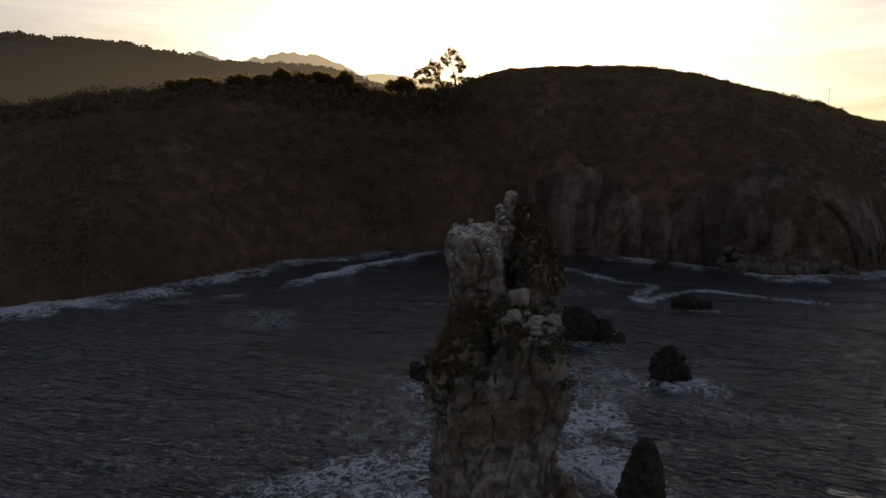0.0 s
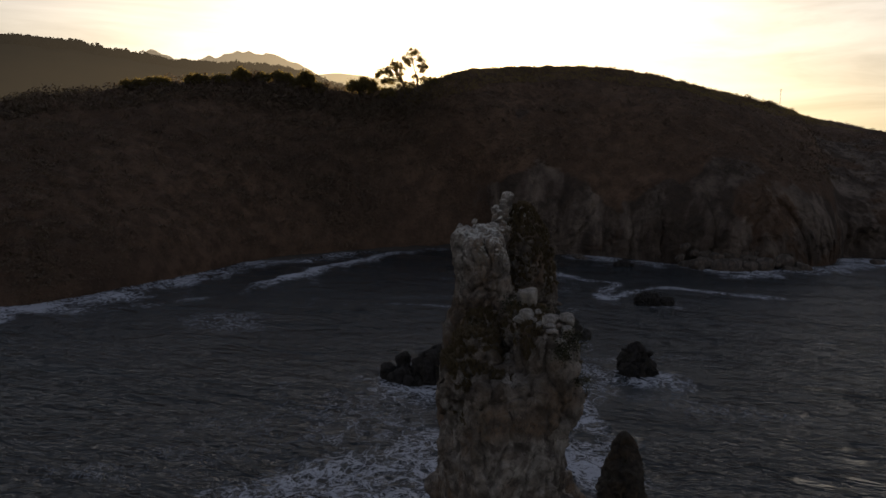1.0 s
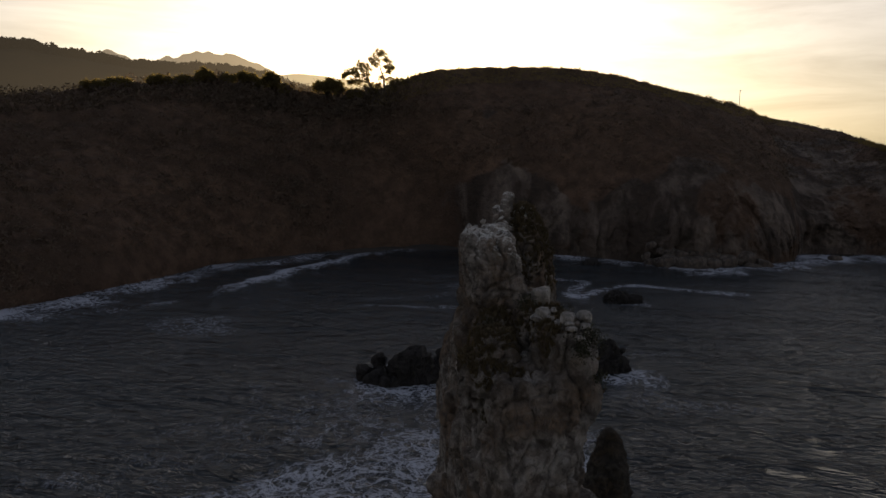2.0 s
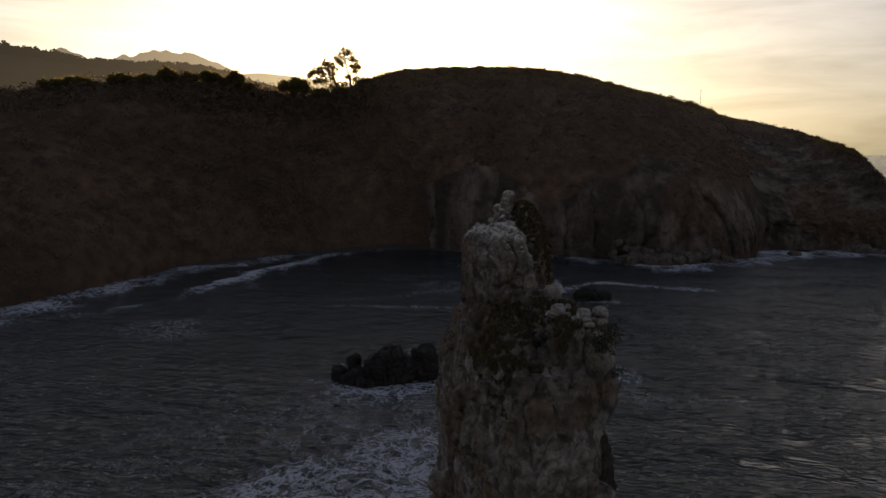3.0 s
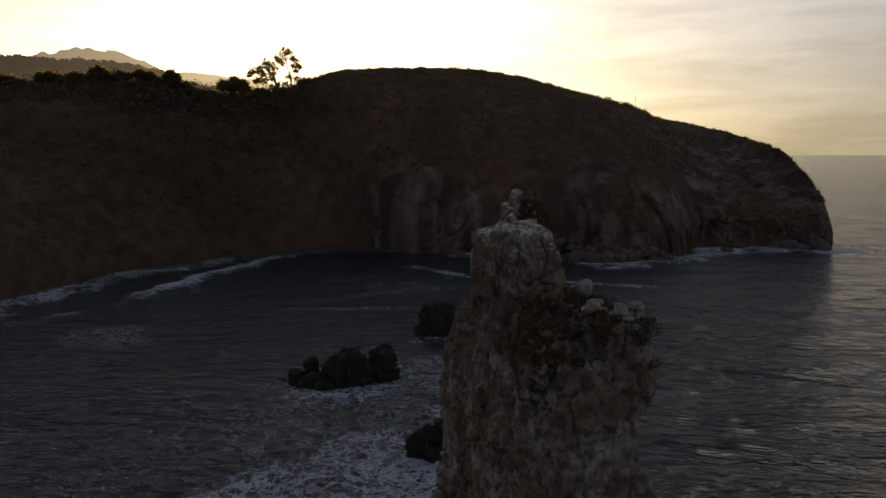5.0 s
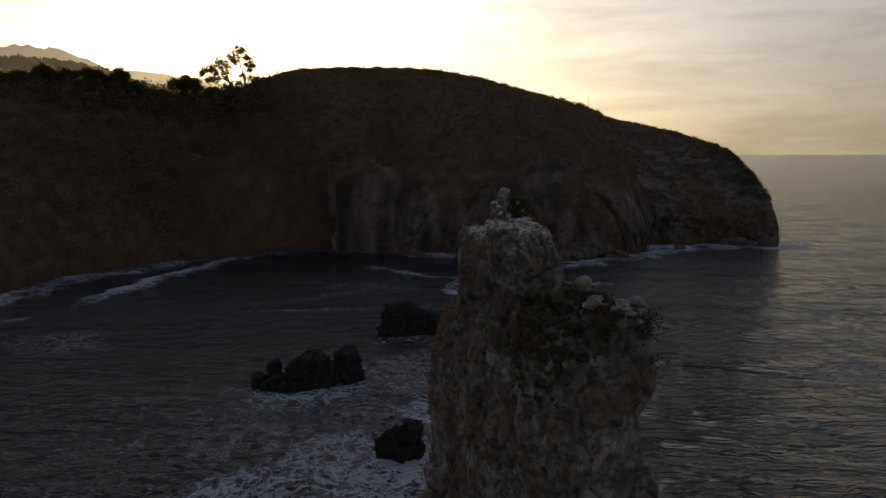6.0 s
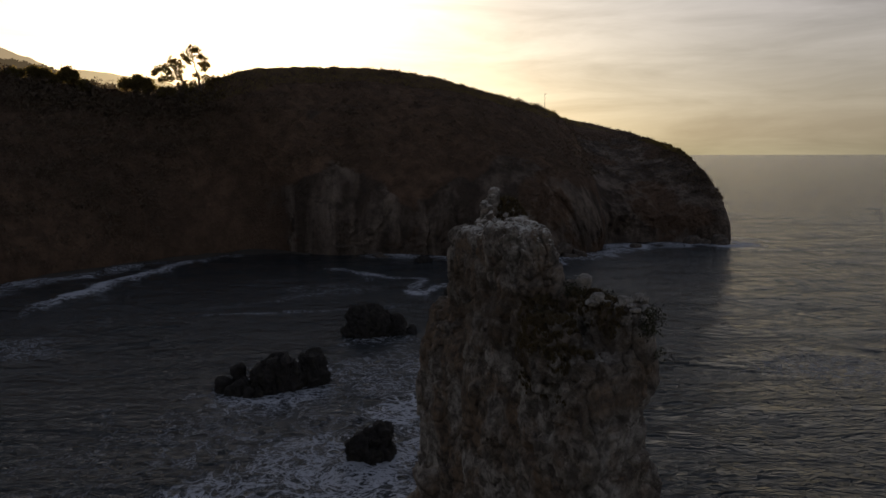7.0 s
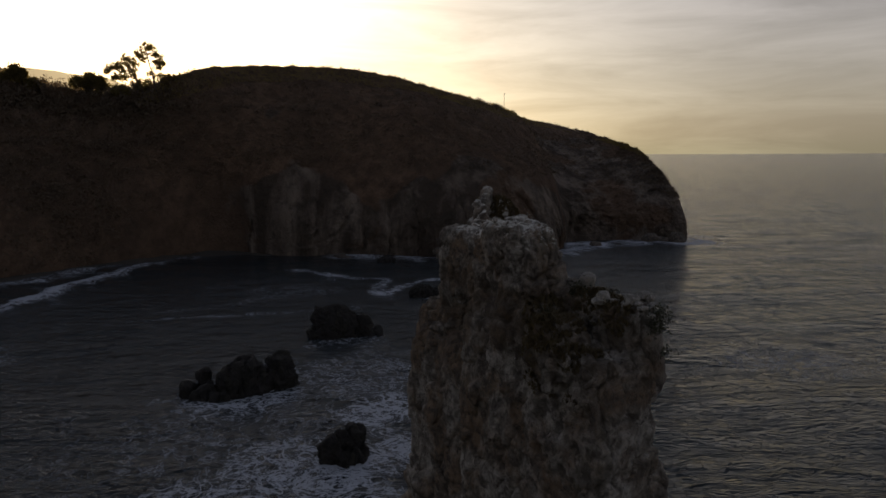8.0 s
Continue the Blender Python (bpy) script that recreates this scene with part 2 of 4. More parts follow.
def sea_water():
    m, n, bsdf, out = material("sea_water")
    co = n.add("ShaderNodeTexCoord").outputs["Object"]
    turn = n.add("ShaderNodeMapping")
    turn.inputs["Rotation"].default_value = (0, 0, radians(25))
    n.link(co, turn.inputs["Vector"])
    v = turn.outputs[0]
    depth = n.noise(co, 0.018, 4, 0.5, 0.3)
    col = n.mix(n.ramp(depth, [(0.35, 0), (0.65, 1)]), (0.012, 0.020, 0.026), (0.022, 0.028, 0.034))
    n.link(col, bsdf.inputs["Base Color"])
    bsdf.inputs["IOR"].default_value = 1.333
    bsdf.inputs["Roughness"].default_value = 0.10
    rip = n.math("SUBTRACT", 1.0, n.math("ABSOLUTE", n.math("SUBTRACT", n.math("MULTIPLY", n.noise(n.scaled(v, 0.52, 1.15, 1.0), 1.0, 3, 0.5, 0.7), 2.0), 1.0)))
    lap = n.noise(n.scaled(v, 1.3, 3.0, 1.0), 1.0, 2, 0.5, 0.5)
    chop = n.noise(n.scaled(v, 0.13, 0.36, 1.0), 1.0, 3, 0.5, 0.4)
    swell = n.math("SUBTRACT", 1.0, n.math("ABSOLUTE", n.math("SUBTRACT", n.math("MULTIPLY", n.noise(n.scaled(v, 0.045, 0.13, 1.0), 1.0, 4, 0.55, 0.5), 2.0), 1.0)))
    b = n.add("ShaderNodeBump")
    b.inputs["Strength"].default_value = 1.0
    b.inputs["Distance"].default_value = 1.0
    waves = n.math("ADD", n.math("ADD", n.math("MULTIPLY", rip, 0.34), n.math("MULTIPLY", lap, 0.13)), n.math("MULTIPLY", chop, 0.42))
    wind = n.add("ShaderNodeAttribute")
    wind.attribute_name = "wind"
    n.link(n.math("MULTIPLY", n.math("ADD", waves, n.math("MULTIPLY", swell, 1.5)), wind.outputs["Fac"]), b.inputs["Height"])
    n.link(b.outputs[0], bsdf.inputs["Normal"])
    at = n.add("ShaderNodeAttribute")
    at.attribute_name = "foam"
    # threads and clots of foam
    wide_web = n.math("ABSOLUTE", n.math("SUBTRACT", n.noise(v, 0.33, 5, 0.6, 1.6), 0.5))
    fine_web = n.math("ABSOLUTE", n.math("SUBTRACT", n.noise(v, 0.95, 5, 0.62, 1.4), 0.5))
    clot = n.ramp(n.noise(n.scaled(v, 0.7, 1.0, 1.0), 0.9, 9, 0.72, 1.2), [(0.46, 0.0), (0.68, 1.0)])
    lace = n.math("ADD", n.math("MULTIPLY", n.ramp(wide_web, [(0.0, 1.0), (0.06, 0.0)]), 0.85), n.math("MULTIPLY", n.ramp(fine_web, [(0.0, 1.0), (0.075, 0.0)]), 0.65))
    web_fac = n.math("ADD", lace, n.math("MULTIPLY", clot, 0.30))
    solid = n.math("SUBTRACT", n.math("ADD", at.outputs["Fac"], n.math("MULTIPLY", clot, 0.35)), 0.92)
    f = n.math("ADD", n.math("MULTIPLY", web_fac, at.outputs["Fac"]), n.math("MULTIPLY", n.math("MAXIMUM", solid, 0.0), 1.8))
    f = n.ramp(f, [(0.20, 0.0), (0.80, 0.95)])
    foam = n.add("ShaderNodeBsdfDiffuse")
    foam.inputs[0].default_value = (0.50, 0.53, 0.61, 1)
    bubbles = n.add("ShaderNodeBump", in0=0.7, in1=0.25)
    n.link(clot, bubbles.inputs["Height"])
    n.link(bubbles.outputs[0], foam.inputs["Normal"])
    both = n.add("ShaderNodeMixShader")
    n.link(f, both.inputs[0])
    n.link(bsdf.outputs[0], both.inputs[1])
    n.link(foam.outputs[0], both.inputs[2])
    n.link(both.outputs[0], out.inputs[0])
    return m


def painted_haze(name, colour, away, sunward, west, east, grain):
    """Far land with its haze painted in as emission, more so towards the sun (between x west and east)."""
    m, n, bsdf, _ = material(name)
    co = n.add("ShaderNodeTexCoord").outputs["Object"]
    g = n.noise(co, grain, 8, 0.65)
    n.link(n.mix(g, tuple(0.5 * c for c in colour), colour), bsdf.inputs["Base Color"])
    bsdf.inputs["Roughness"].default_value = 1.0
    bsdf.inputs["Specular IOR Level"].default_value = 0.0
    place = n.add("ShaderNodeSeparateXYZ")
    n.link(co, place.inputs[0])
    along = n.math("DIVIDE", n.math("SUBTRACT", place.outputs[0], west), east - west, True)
    # haze goes into the land's own emission, from away to sunward
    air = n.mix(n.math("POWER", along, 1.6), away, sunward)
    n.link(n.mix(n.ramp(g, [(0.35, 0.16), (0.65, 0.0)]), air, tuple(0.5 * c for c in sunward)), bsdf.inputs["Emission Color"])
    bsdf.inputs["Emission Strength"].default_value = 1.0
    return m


def galvanised():
    m, n, bsdf, _ = material("galvanised_steel")
    co = n.add("ShaderNodeTexCoord").outputs["Object"]
    n.link(n.mix(n.noise(co, 6), (0.22, 0.22, 0.22), (0.36, 0.36, 0.35)), bsdf.inputs["Base Color"])
    bsdf.inputs["Metallic"].default_value = 0.8
    bsdf.inputs["Roughness"].default_value = 0.55
    return m


STACK_ROCK = limestone("stack_limestone", droppings=1.0)
STONE = limestone("loose_limestone", pale=(0.52, 0.495, 0.47), warm=(0.38, 0.335, 0.29), dark=(0.16, 0.15, 0.14), size=0.6, growth=0.2)
SEA_ROCK = limestone("wet_dark_rock", pale=(0.036, 0.032, 0.032), warm=(0.028, 0.024, 0.022), dark=(0.011, 0.010, 0.010), size=1.6, damp=0.3)
SPIRE_ROCK = limestone("spire_rock", pale=(0.075, 0.064, 0.054), warm=(0.07, 0.048, 0.03), dark=(0.02, 0.018, 0.016), size=1.3)
HEATH = hillside()
SHINGLE = shingle()
WATER = sea_water()
LEAF = leafy("tree_leaf", (0.12, 0.105, 0.042), (0.22, 0.175, 0.075), thinness=0.65)
WOOD_LEAF = leafy("woodland_leaf", (0.125, 0.092, 0.066), (0.155, 0.112, 0.080), thinness=0.25)
RIDGE_GRASS = leafy("ridge_grass", (0.20, 0.17, 0.075), (0.34, 0.27, 0.12), thinness=0.6)
GRASS = leafy("dry_grass", (0.070, 0.056, 0.032), (0.135, 0.100, 0.056))
BARK = bark("bark")
STEEL = galvanised()
# second and third colours: painted haze glow, away from and towards the sun
FAR_WOOD_HAZE = painted_haze("hazed_far_woodland", (0.030, 0.028, 0.020), (0.012, 0.0105, 0.0082), (0.090, 0.066, 0.038), -360, 20, 0.03)
FAR_PEAK_HAZE = painted_haze("hazed_far_mountain", (0.05, 0.05, 0.05), (0.16, 0.128, 0.086), (0.42, 0.315, 0.175), -650, 40, 0.008)
FAR_RIDGE_HAZE = painted_haze("hazed_far_ridge", (0.05, 0.05, 0.05), (0.34, 0.26, 0.15), (0.62, 0.48, 0.26), -300, 300, 0.006)

# ---- sea ----
# rocks in the bay: middle, reach of the foam
WASHED = [(8, 85, 9, 0.85), (28, 103, 7, 0.55), (12, 62, 5.5, 1.0), (35, 84, 5.5, 0.95), (55, 127, 5, 0.55), (3, 22, 8, 0.75), (15, 42, 5, 0.75), (-3, 57, 10, 0.80), (6, 60, 12, 0.78), (18, 60, 7, 0.92), (20, 72, 6, 0.9), (20, 84, 14, 0.5), (6, 74, 20, 0.36), (-10, 72, 16, 0.26), (92, 162, 9, 1.1), (137, 175, 9, 1.2), (165, 161, 9, 1.1), (150, 172, 8, 0.9)]
SHORE = spline([(-120, 70), (-66, 124), (-49, 139), (-40, 156), (-23, 180), (-3, 195), (16, 205), (34, 209)], 240)
BREAKER = spline([(-38, 134), (-25, 141), (-20, 151), (-14, 159), (-9, 167), (-3, 178), (5, 188), (13, 199), (26, 207)], 160)
CLIFF_WASH = spline([(60, 187), (74, 175), (88, 166), (105, 160), (120, 164), (134, 174), (150, 173), (160, 165), (170, 163), (180, 172)], 200)
DRIFT = spline([(42, 172), (50, 158), (56, 150), (51, 141), (48, 134), (56, 139), (64, 143), (72, 136), (82, 130)], 160)
STREAK = spline([(-2, 131), (12, 129.5), (20, 128.5), (27, 127), (40, 124)], 80)


def to_line(p, line):
    """Distance from the rows of p to a line, and how far along it."""
    q = line[np.linspace(0, len(line) - 1, 48).astype(int), :2]
    best, along = np.full(len(p), 1e9), np.zeros(len(p))
    for k, (a, b) in enumerate(zip(q, q[1:])):
        u = np.clip((p - a) @ (b - a) / ((b - a) @ (b - a)), 0, 1)
        d = (p[:, 0] - a[0] - u * (b[0] - a[0])) ** 2 + (p[:, 1] - a[1] - u * (b[1] - a[1])) ** 2
        hit = d < best
        best, along = np.where(hit, d, best), np.where(hit, (k + u) / 47, along)
    return np.sqrt(best), along


def build_sea():
    az = np.concatenate([np.arange(-180, -48, 3.0), np.arange(-48, 66, 0.20), np.arange(66, 180, 3.0)])
    r = np.concatenate([[0.01, 4, 8], 12 * 1.0125 ** np.arange(0, 482)])
    r[-1] = 4850
    a, rr = np.meshgrid(np.radians(az), r)
    x, y = (-4 + rr * np.sin(a)).ravel(), (rr * np.cos(a)).ravel()
    p = np.stack([x, y, np.zeros_like(x)], 1)
    dist = rr.ravel()
    q = p @ np.array(Matrix.Rotation(radians(25), 3, "Z")).T
    fade = 1 - smooth(300, 1200, dist)
    z = 0.45 * fade * fbm(q * (0.03, 0.075, 1), 2, 3) + 0.11 * fade * fbm(q * (0.13, 0.36, 1), 2, 8, ridged=True) * (1 - smooth(120, 300, dist))
    near = dist < 330
    foam = np.zeros(len(p))
    pn = p[near, :2]
    f = np.zeros(len(pn))
    lift = np.zeros(len(pn))
    wob = fbm(p[near] * 0.16, 4, 21)
    for cx, cy, reach, amount in WASHED:
        d = np.hypot(pn[:, 0] - cx, pn[:, 1] - cy) + wob * reach * 0.45
        f = np.maximum(f, amount * (1 - smooth(0.35 * reach, 1.35 * reach, d)))
    for line, width, amount, rise in ((SHORE, 6.5, 1.25, 0.5), (BREAKER, 2.6, 1.25, 0.9), (CLIFF_WASH, 5.0, 1.0, 0.5), (DRIFT, 1.7, 1.12, 0.0), (STREAK, 1.4, 0.6, 0.0)):
        d, along = to_line(pn, line)
        body = (1 - smooth(0.0, 1.7 * width, d + wob * width * 0.6))
        body = body * (0.62 + 0.38 * smooth(-0.45, 0.35, fbm(p[near] * 0.06, 3, 33)))
        if line is SHORE:
            body = body * (1 - 0.25 * smooth(0.30, 0.5, along)) * (1 - 0.5 * smooth(0.62, 0.85, along))
        if line is BREAKER:
            body = body * (0.45 + 0.55 * smooth(0.15, 0.4, along)) * (1 - 0.6 * smooth(0.75, 1.0, along))
        f = np.maximum(f, amount * body)
        lift += rise * body * (0.7 + 0.5 * wob)
    # streaks of old foam over the open bay
    old = smooth(0.15, 0.9, fbm(p[near] * (0.02, 0.05, 1), 4, 50)) * 0.42
    f = np.maximum(f, old * (1 - smooth(120, 220, dist[near])))
    foam[near] = f
    z[near] += lift
    p[:, 2] = z + 22 * smooth(1800, 4850, dist)
    me = mesh_of("sea", p, grid_faces(len(r), len(az), True)[:, ::-1], WATER)
    attribute(me, "foam", foam)
    attribute(me, "wind", 1.05 - 0.15 * (1 - smooth(-45, -12, p[:, 0] + 12 * fbm(p * 0.02, 2, 60))))
    return tagged(new("water", me), "dark green-grey rippled sea with white foam", "sea", kind="structure")


build_sea()

# ---- headland ----
# foot x, y; ridge x, y, z; height of the cliff
COAST = [
    (-190, -20, -330, 120, 34, 6), (-120, 66, -190, 180, 36, 6), (-68, 124, -110, 214, 38, 5), (-50, 142, -80, 224, 43, 4), (-25, 184, -36, 232, 48.2, 3),
    (-3, 199, -16, 234, 47.2, 3), (17, 209, 8, 226, 44.6, 3), (36, 212, 18, 224, 45.4, 10), (47, 199, 31, 226, 51.3, 22), (60, 191, 49, 235, 54.7, 25),
    (74, 180, 70, 231, 55.1, 24), (88, 171, 93, 224, 53.0, 26), (105, 165, 118, 222, 47.6, 29), (121, 171, 158, 250, 44.4, 30), (136, 184, 186, 285, 44.8, 28), (150, 180, 200, 268, 39.4, 27),
]
TIP = [(158, 171, 196, 245, 35.8, 26), (166, 168, 185, 213, 30.9, 25), (172, 171, 181.5, 202, 27.8, 24), (178, 200, 187, 218, 27, 24), (198, 250, 206, 268, 32, 26), (222, 330, 228, 360, 33, 26)]


def build_headland():
    ns, nu = 1000, 190
    row = spline(COAST + TIP, ns)
    u = np.linspace(0, 1.16, nu)
    s, uu = np.meshgrid(np.arange(ns), u, indexing="ij")
    fx, fy, rx, ry, rz, hc = [row[:, k][:, None] for k in range(6)]
    cliffy = smooth(4, 24, hc)
    span = np.hypot(rx - fx, ry - fy)
    dx, dy = (rx - fx) / span, (ry - fy) / span
    climb, back = np.clip(uu, 0, 1), np.clip((uu - 1) / 0.16, 0, 1)
    # a steep foot that rounds off to the ridge, or a plain slope above the beach; behind it the ground falls away
    run = climb ** (1.15 + 1.0 * cliffy)
    px, py = fx + (rx - fx) * run + dx * 60 * back, fy + (ry - fy) * run + dy * 60 * back
    z = rz * (climb * cliffy + (1 - cliffy) * climb ** 0.85) - 24 * back ** 1.4 - 2.5 * (1 - smooth(0.0, 0.04, uu))
    p = np.stack([px, py, z], -1).reshape(-1, 3)
    tip = smooth(135, 160, p[:, 0])
    bold = 1 - 0.45 * smooth(95, 115, p[:, 0]) - 0.35 * tip
    reach = 0.36 + 0.36 * tip + 0.20 * fbm(p * (0.035, 0.035, 0.01), 3, 30)
    up = climb.ravel()
    steep = (cliffy + 0 * uu).ravel() * (1 - smooth(reach, reach + 0.16, up))
    out = np.stack([-dx + 0 * uu, -dy + 0 * uu, 0 * uu], -1).reshape(-1, 3)
    # buttresses with clefts between them, broken into blocks, hollowed by the sea at the foot; hummocks above
    bent = p + 1.0 * np.stack([fbm(p * 0.12, 2, 51 + a) for a in range(3)], 1)
    gully = fbm(bent * (0.05, 0.05, 0.004), 3, 4, 0.5, ridged=True)
    a1, a2, big = worley(bent * (0.10, 0.10, 0.014), 9)
    b1, b2, small = worley(bent * (0.30, 0.30, 0.14), 17)
    push = 2.4 * bold * gully + bold * (3.2 * (big - 0.5) - 2.0 * np.exp(-((a2 - a1) / 0.12) ** 2))
    push += 0.9 * (small - 0.5) - 0.3 * np.exp(-((b2 - b1) / 0.12) ** 2) + 0.55 * fbm(p * (0.42, 0.42, 0.34), 3, 15, ridged=True)
    push -= 2.6 * smooth(0.05, 0.5, fbm(p * (0.06, 0.06, 0.0), 2, 23)) * (1 - smooth(2.0, 9.0, p[:, 2]))
    push *= 1 - 0.75 * smooth(0.35 * reach, reach, up)
    cave = np.exp(-(((p[:, 0] - 141) / 6) ** 2 + ((p[:, 2] - 1.0) / 6.0) ** 4))
    p = p + out * (steep * smooth(0, 0.05, up) * (push - 7.0 * cave))[:, None]
    keep = 1 - 0.8 * np.exp(-((uu.ravel() - 1) / 0.12) ** 2)
    soft = (1 - steep) * smooth(0.05, 0.2, up)
    p[:, 2] += soft * (1.9 * keep * fbm(p * 0.05, 3, 2) + 0.4 * fbm(p * 0.35, 3, 6)) + 0.4 * steep * fbm(p * 0.3, 3, 5) * smooth(0, 0.1, up)
    c1, _, crown = worley(p * (0.26, 0.26, 0.12), 61)
    d1, _, _ = worley(p * 0.62, 63)
    woods = (1 - smooth(2, 24, p[:, 0] + 10 * fbm(p * 0.05, 2, 18))) * smooth(0.04, 0.12, up) * (1 - smooth(1.0, 1.03, uu.ravel()))
    p[:, 2] += woods * ((1.3 + 0.8 * crown) * (1 - c1 ** 2) + 0.5 * (1 - d1) - 0.9)
    me = mesh_of("headland", p, grid_faces(ns, nu)[:, ::-1], HEATH)
    scars = smooth(0.55, 0.85, fbm(p * (0.035, 0.035, 0.015), 3, 40)) * 0.6 * smooth(20, 45, p[:, 0])
    attribute(me, "bare", np.maximum(steep * (0.40 + 0.60 * smooth(-0.5, 0.4, fbm(p * 0.05, 3, 44))), scars))
    tagged(new("ground", me), "dark scrub-covered headland with grey limestone cliffs", "headland", kind="structure")
    return p.reshape(ns, nu, 3), uu


HEAD, HEAD_U = build_headland()


def build_beach():
    ns, nu = 260, 26
    line = spline([(-126, 62), (-70, 119), (-52, 136), (-42, 154), (-25, 178), (-4, 192), (16, 201.5), (36, 205), (44, 199)], ns)
    t = np.gradient(line, axis=0)
    t /= np.linalg.norm(t, axis=1)[:, None]
    inland = np.stack([-t[:, 1], t[:, 0]], 1)
    d = np.linspace(-5, 15, nu)
    xy = line[:, None, :] + inland[:, None, :] * d[None, :, None]
    z = -0.75 + 0.12 * (d[None, :] + 5) + 0 * line[:, :1]
    p = np.concatenate([xy, z[..., None]], -1).reshape(-1, 3)
    p[:, 2] += 0.25 * fbm(p * 0.15, 3, 70) + 0.10 * fbm(p * 0.9, 2, 71)
    me = mesh_of("beach", p, grid_faces(ns, nu), SHINGLE)
    tagged(new("beach", me), "narrow dark wet shingle beach under the slope", "beach", kind="structure")


build_beach()


# ---- distance ----
def build_range(name, rows, deep, rough, grain, mat, label, seed):
    """A far line of hills: az and elevation in degrees from the bay's mouth, at one distance."""
    ns, nu = 420, 24
    r = spline(rows, ns)
    v = np.linspace(0, 1, nu)
    az, el, dist = np.radians(r[:, 0]), np.radians(r[:, 1]), r[:, 2]
    top = 27.5 + dist * np.tan(el)
    near = dist[:, None] - deep * (1 - v[None, :])
    z = top[:, None] * (1 - (1 - v[None, :]) ** 1.7) - 4
    p = np.stack([-5 + near * np.sin(az)[:, None], 1 + near * np.cos(az)[:, None], z], -1).reshape(-1, 3)
    p[:, 2] += rough * fbm(p / grain, 5, seed, 0.6) * np.tile(0.25 + v, ns)
    me = mesh_of(name, p, grid_faces(ns, nu)[:, ::-1], mat)
    return tagged(new(name, me), label, "hills", kind="structure"), p.reshape(ns, nu, 3)


MOUNTAIN = [(-40, 6.3), (-24, 6.2), (-17, 6.3), (-14.9, 6.55), (-14.1, 6.62), (-13.4, 6.94), (-12.7, 6.74), (-12.2, 6.66), (-11.4, 6.26), (-10.9, 6.42), (-10.2, 6.45), (-9.5, 6.78), (-9.0, 6.60), (-8.4, 6.94), (-7.9, 7.03), (-7.5, 7.22), (-7.05, 7.10), (-6.7, 7.2), (-6.3, 7.05), (-5.7, 6.98), (-5.4, 7.13), (-4.7, 6.99), (-3.7, 6.52), (-3.15, 6.45), (-2.5, 6.14), (-1.9, 5.86), (-1.0, 5.3), (0.5, 4.8), (6, 4.2), (14, 3.5)]
FAR_RIDGE = [(-20, 4.8), (-8, 5.2), (-3.4, 5.6), (-1.5, 5.76), (-0.2, 5.85), (0.9, 5.78), (1.7, 5.74), (2.4, 5.62), (3.1, 5.55), (4.5, 5.48), (5.2, 5.32), (6.0, 5.0), (8, 4.4), (14, 3.5)]
WOODED_HILL = [(-48, 6.3), (-36, 6.8), (-26, 6.95), (-24.5, 6.98), (-23.0, 6.88), (-21.0, 6.92), (-19.9, 6.80), (-18.3, 6.82), (-17.4, 6.62), (-15.5, 6.45), (-14.7, 6.42), (-13.8, 6.20), (-12.2, 6.0), (-10.4, 5.92), (-8.8, 5.94), (-7.0, 5.98), (-5.9, 5.90), (-4.2, 5.80), (-3.4, 5.56), (-2.5, 5.42), (-1.7, 5.20), (-0.4, 4.75), (2, 4.3), (6, 4.1), (10, 3.9)]
build_range("backdrop_ridge", [(a, e, 3600) for a, e in FAR_RIDGE], 900, 3.0, 260, FAR_RIDGE_HAZE, "pale ridge beyond the mountains, its haze painted as glow", 93)
build_range("backdrop_mountains", [(a, e, 2700) for a, e in MOUNTAIN], 900, 4.0, 120, FAR_PEAK_HAZE, "far mountains under the low sun, their haze painted as glow", 90)
_, FAR_P = build_range("backdrop_hill", [(a, e, 820) for a, e in WOODED_HILL], 420, 1.2, 48, FAR_WOOD_HAZE, "wooded hill beyond the bay, its light haze painted as glow", 91)

# ---- the sea stack ----
def rbox(bm, c, half, turn=0.0, k=3.5, lean=(0, 0), fine=4):
    """A rounded block, added to bm."""
    made = bmesh.ops.create_icosphere(bm, subdivisions=fine, radius=1.0)["verts"]
    ca, sa = math.cos(radians(turn)), math.sin(radians(turn))
    for v in made:
        d = v.co
        s = (abs(d.x) ** k + abs(d.y) ** k + abs(d.z) ** k) ** (-1 / k)
        x, y, z = d.x * s * half[0], d.y * s * half[1], d.z * s * half[2]
        x, y = x + lean[0] * z, y + lean[1] * z
        v.co = (c[0] + x * ca - y * sa, c[1] + x * sa + y * ca, c[2] + z)


def melted(name, bm, voxel, mat):
    """The blocks of bm grown into one skin."""
    me = bpy.data.meshes.new(name)
    bm.to_mesh(me)
    bm.free()
    ob = new("draft", me)
    mod = ob.modifiers.new("skin", "REMESH")
    mod.mode, mod.voxel_size = "VOXEL", voxel
    bpy.context.view_layer.update()
    done = bpy.data.meshes.new_from_object(ob.evaluated_get(bpy.context.evaluated_depsgraph_get()))
    bpy.data.objects.remove(ob)
    bpy.data.meshes.remove(me)
    done.name = name
    done.materials.clear()
    done.materials.append(mat)
    return done


def arrays(me):
    n = len(me.vertices)
    p, q = np.empty(n * 3), np.empty(n * 3)
    me.vertices.foreach_get("co", p)
    me.vertex_normals.foreach_get("vector", q)
    return p.reshape(-1, 3), q.reshape(-1, 3)


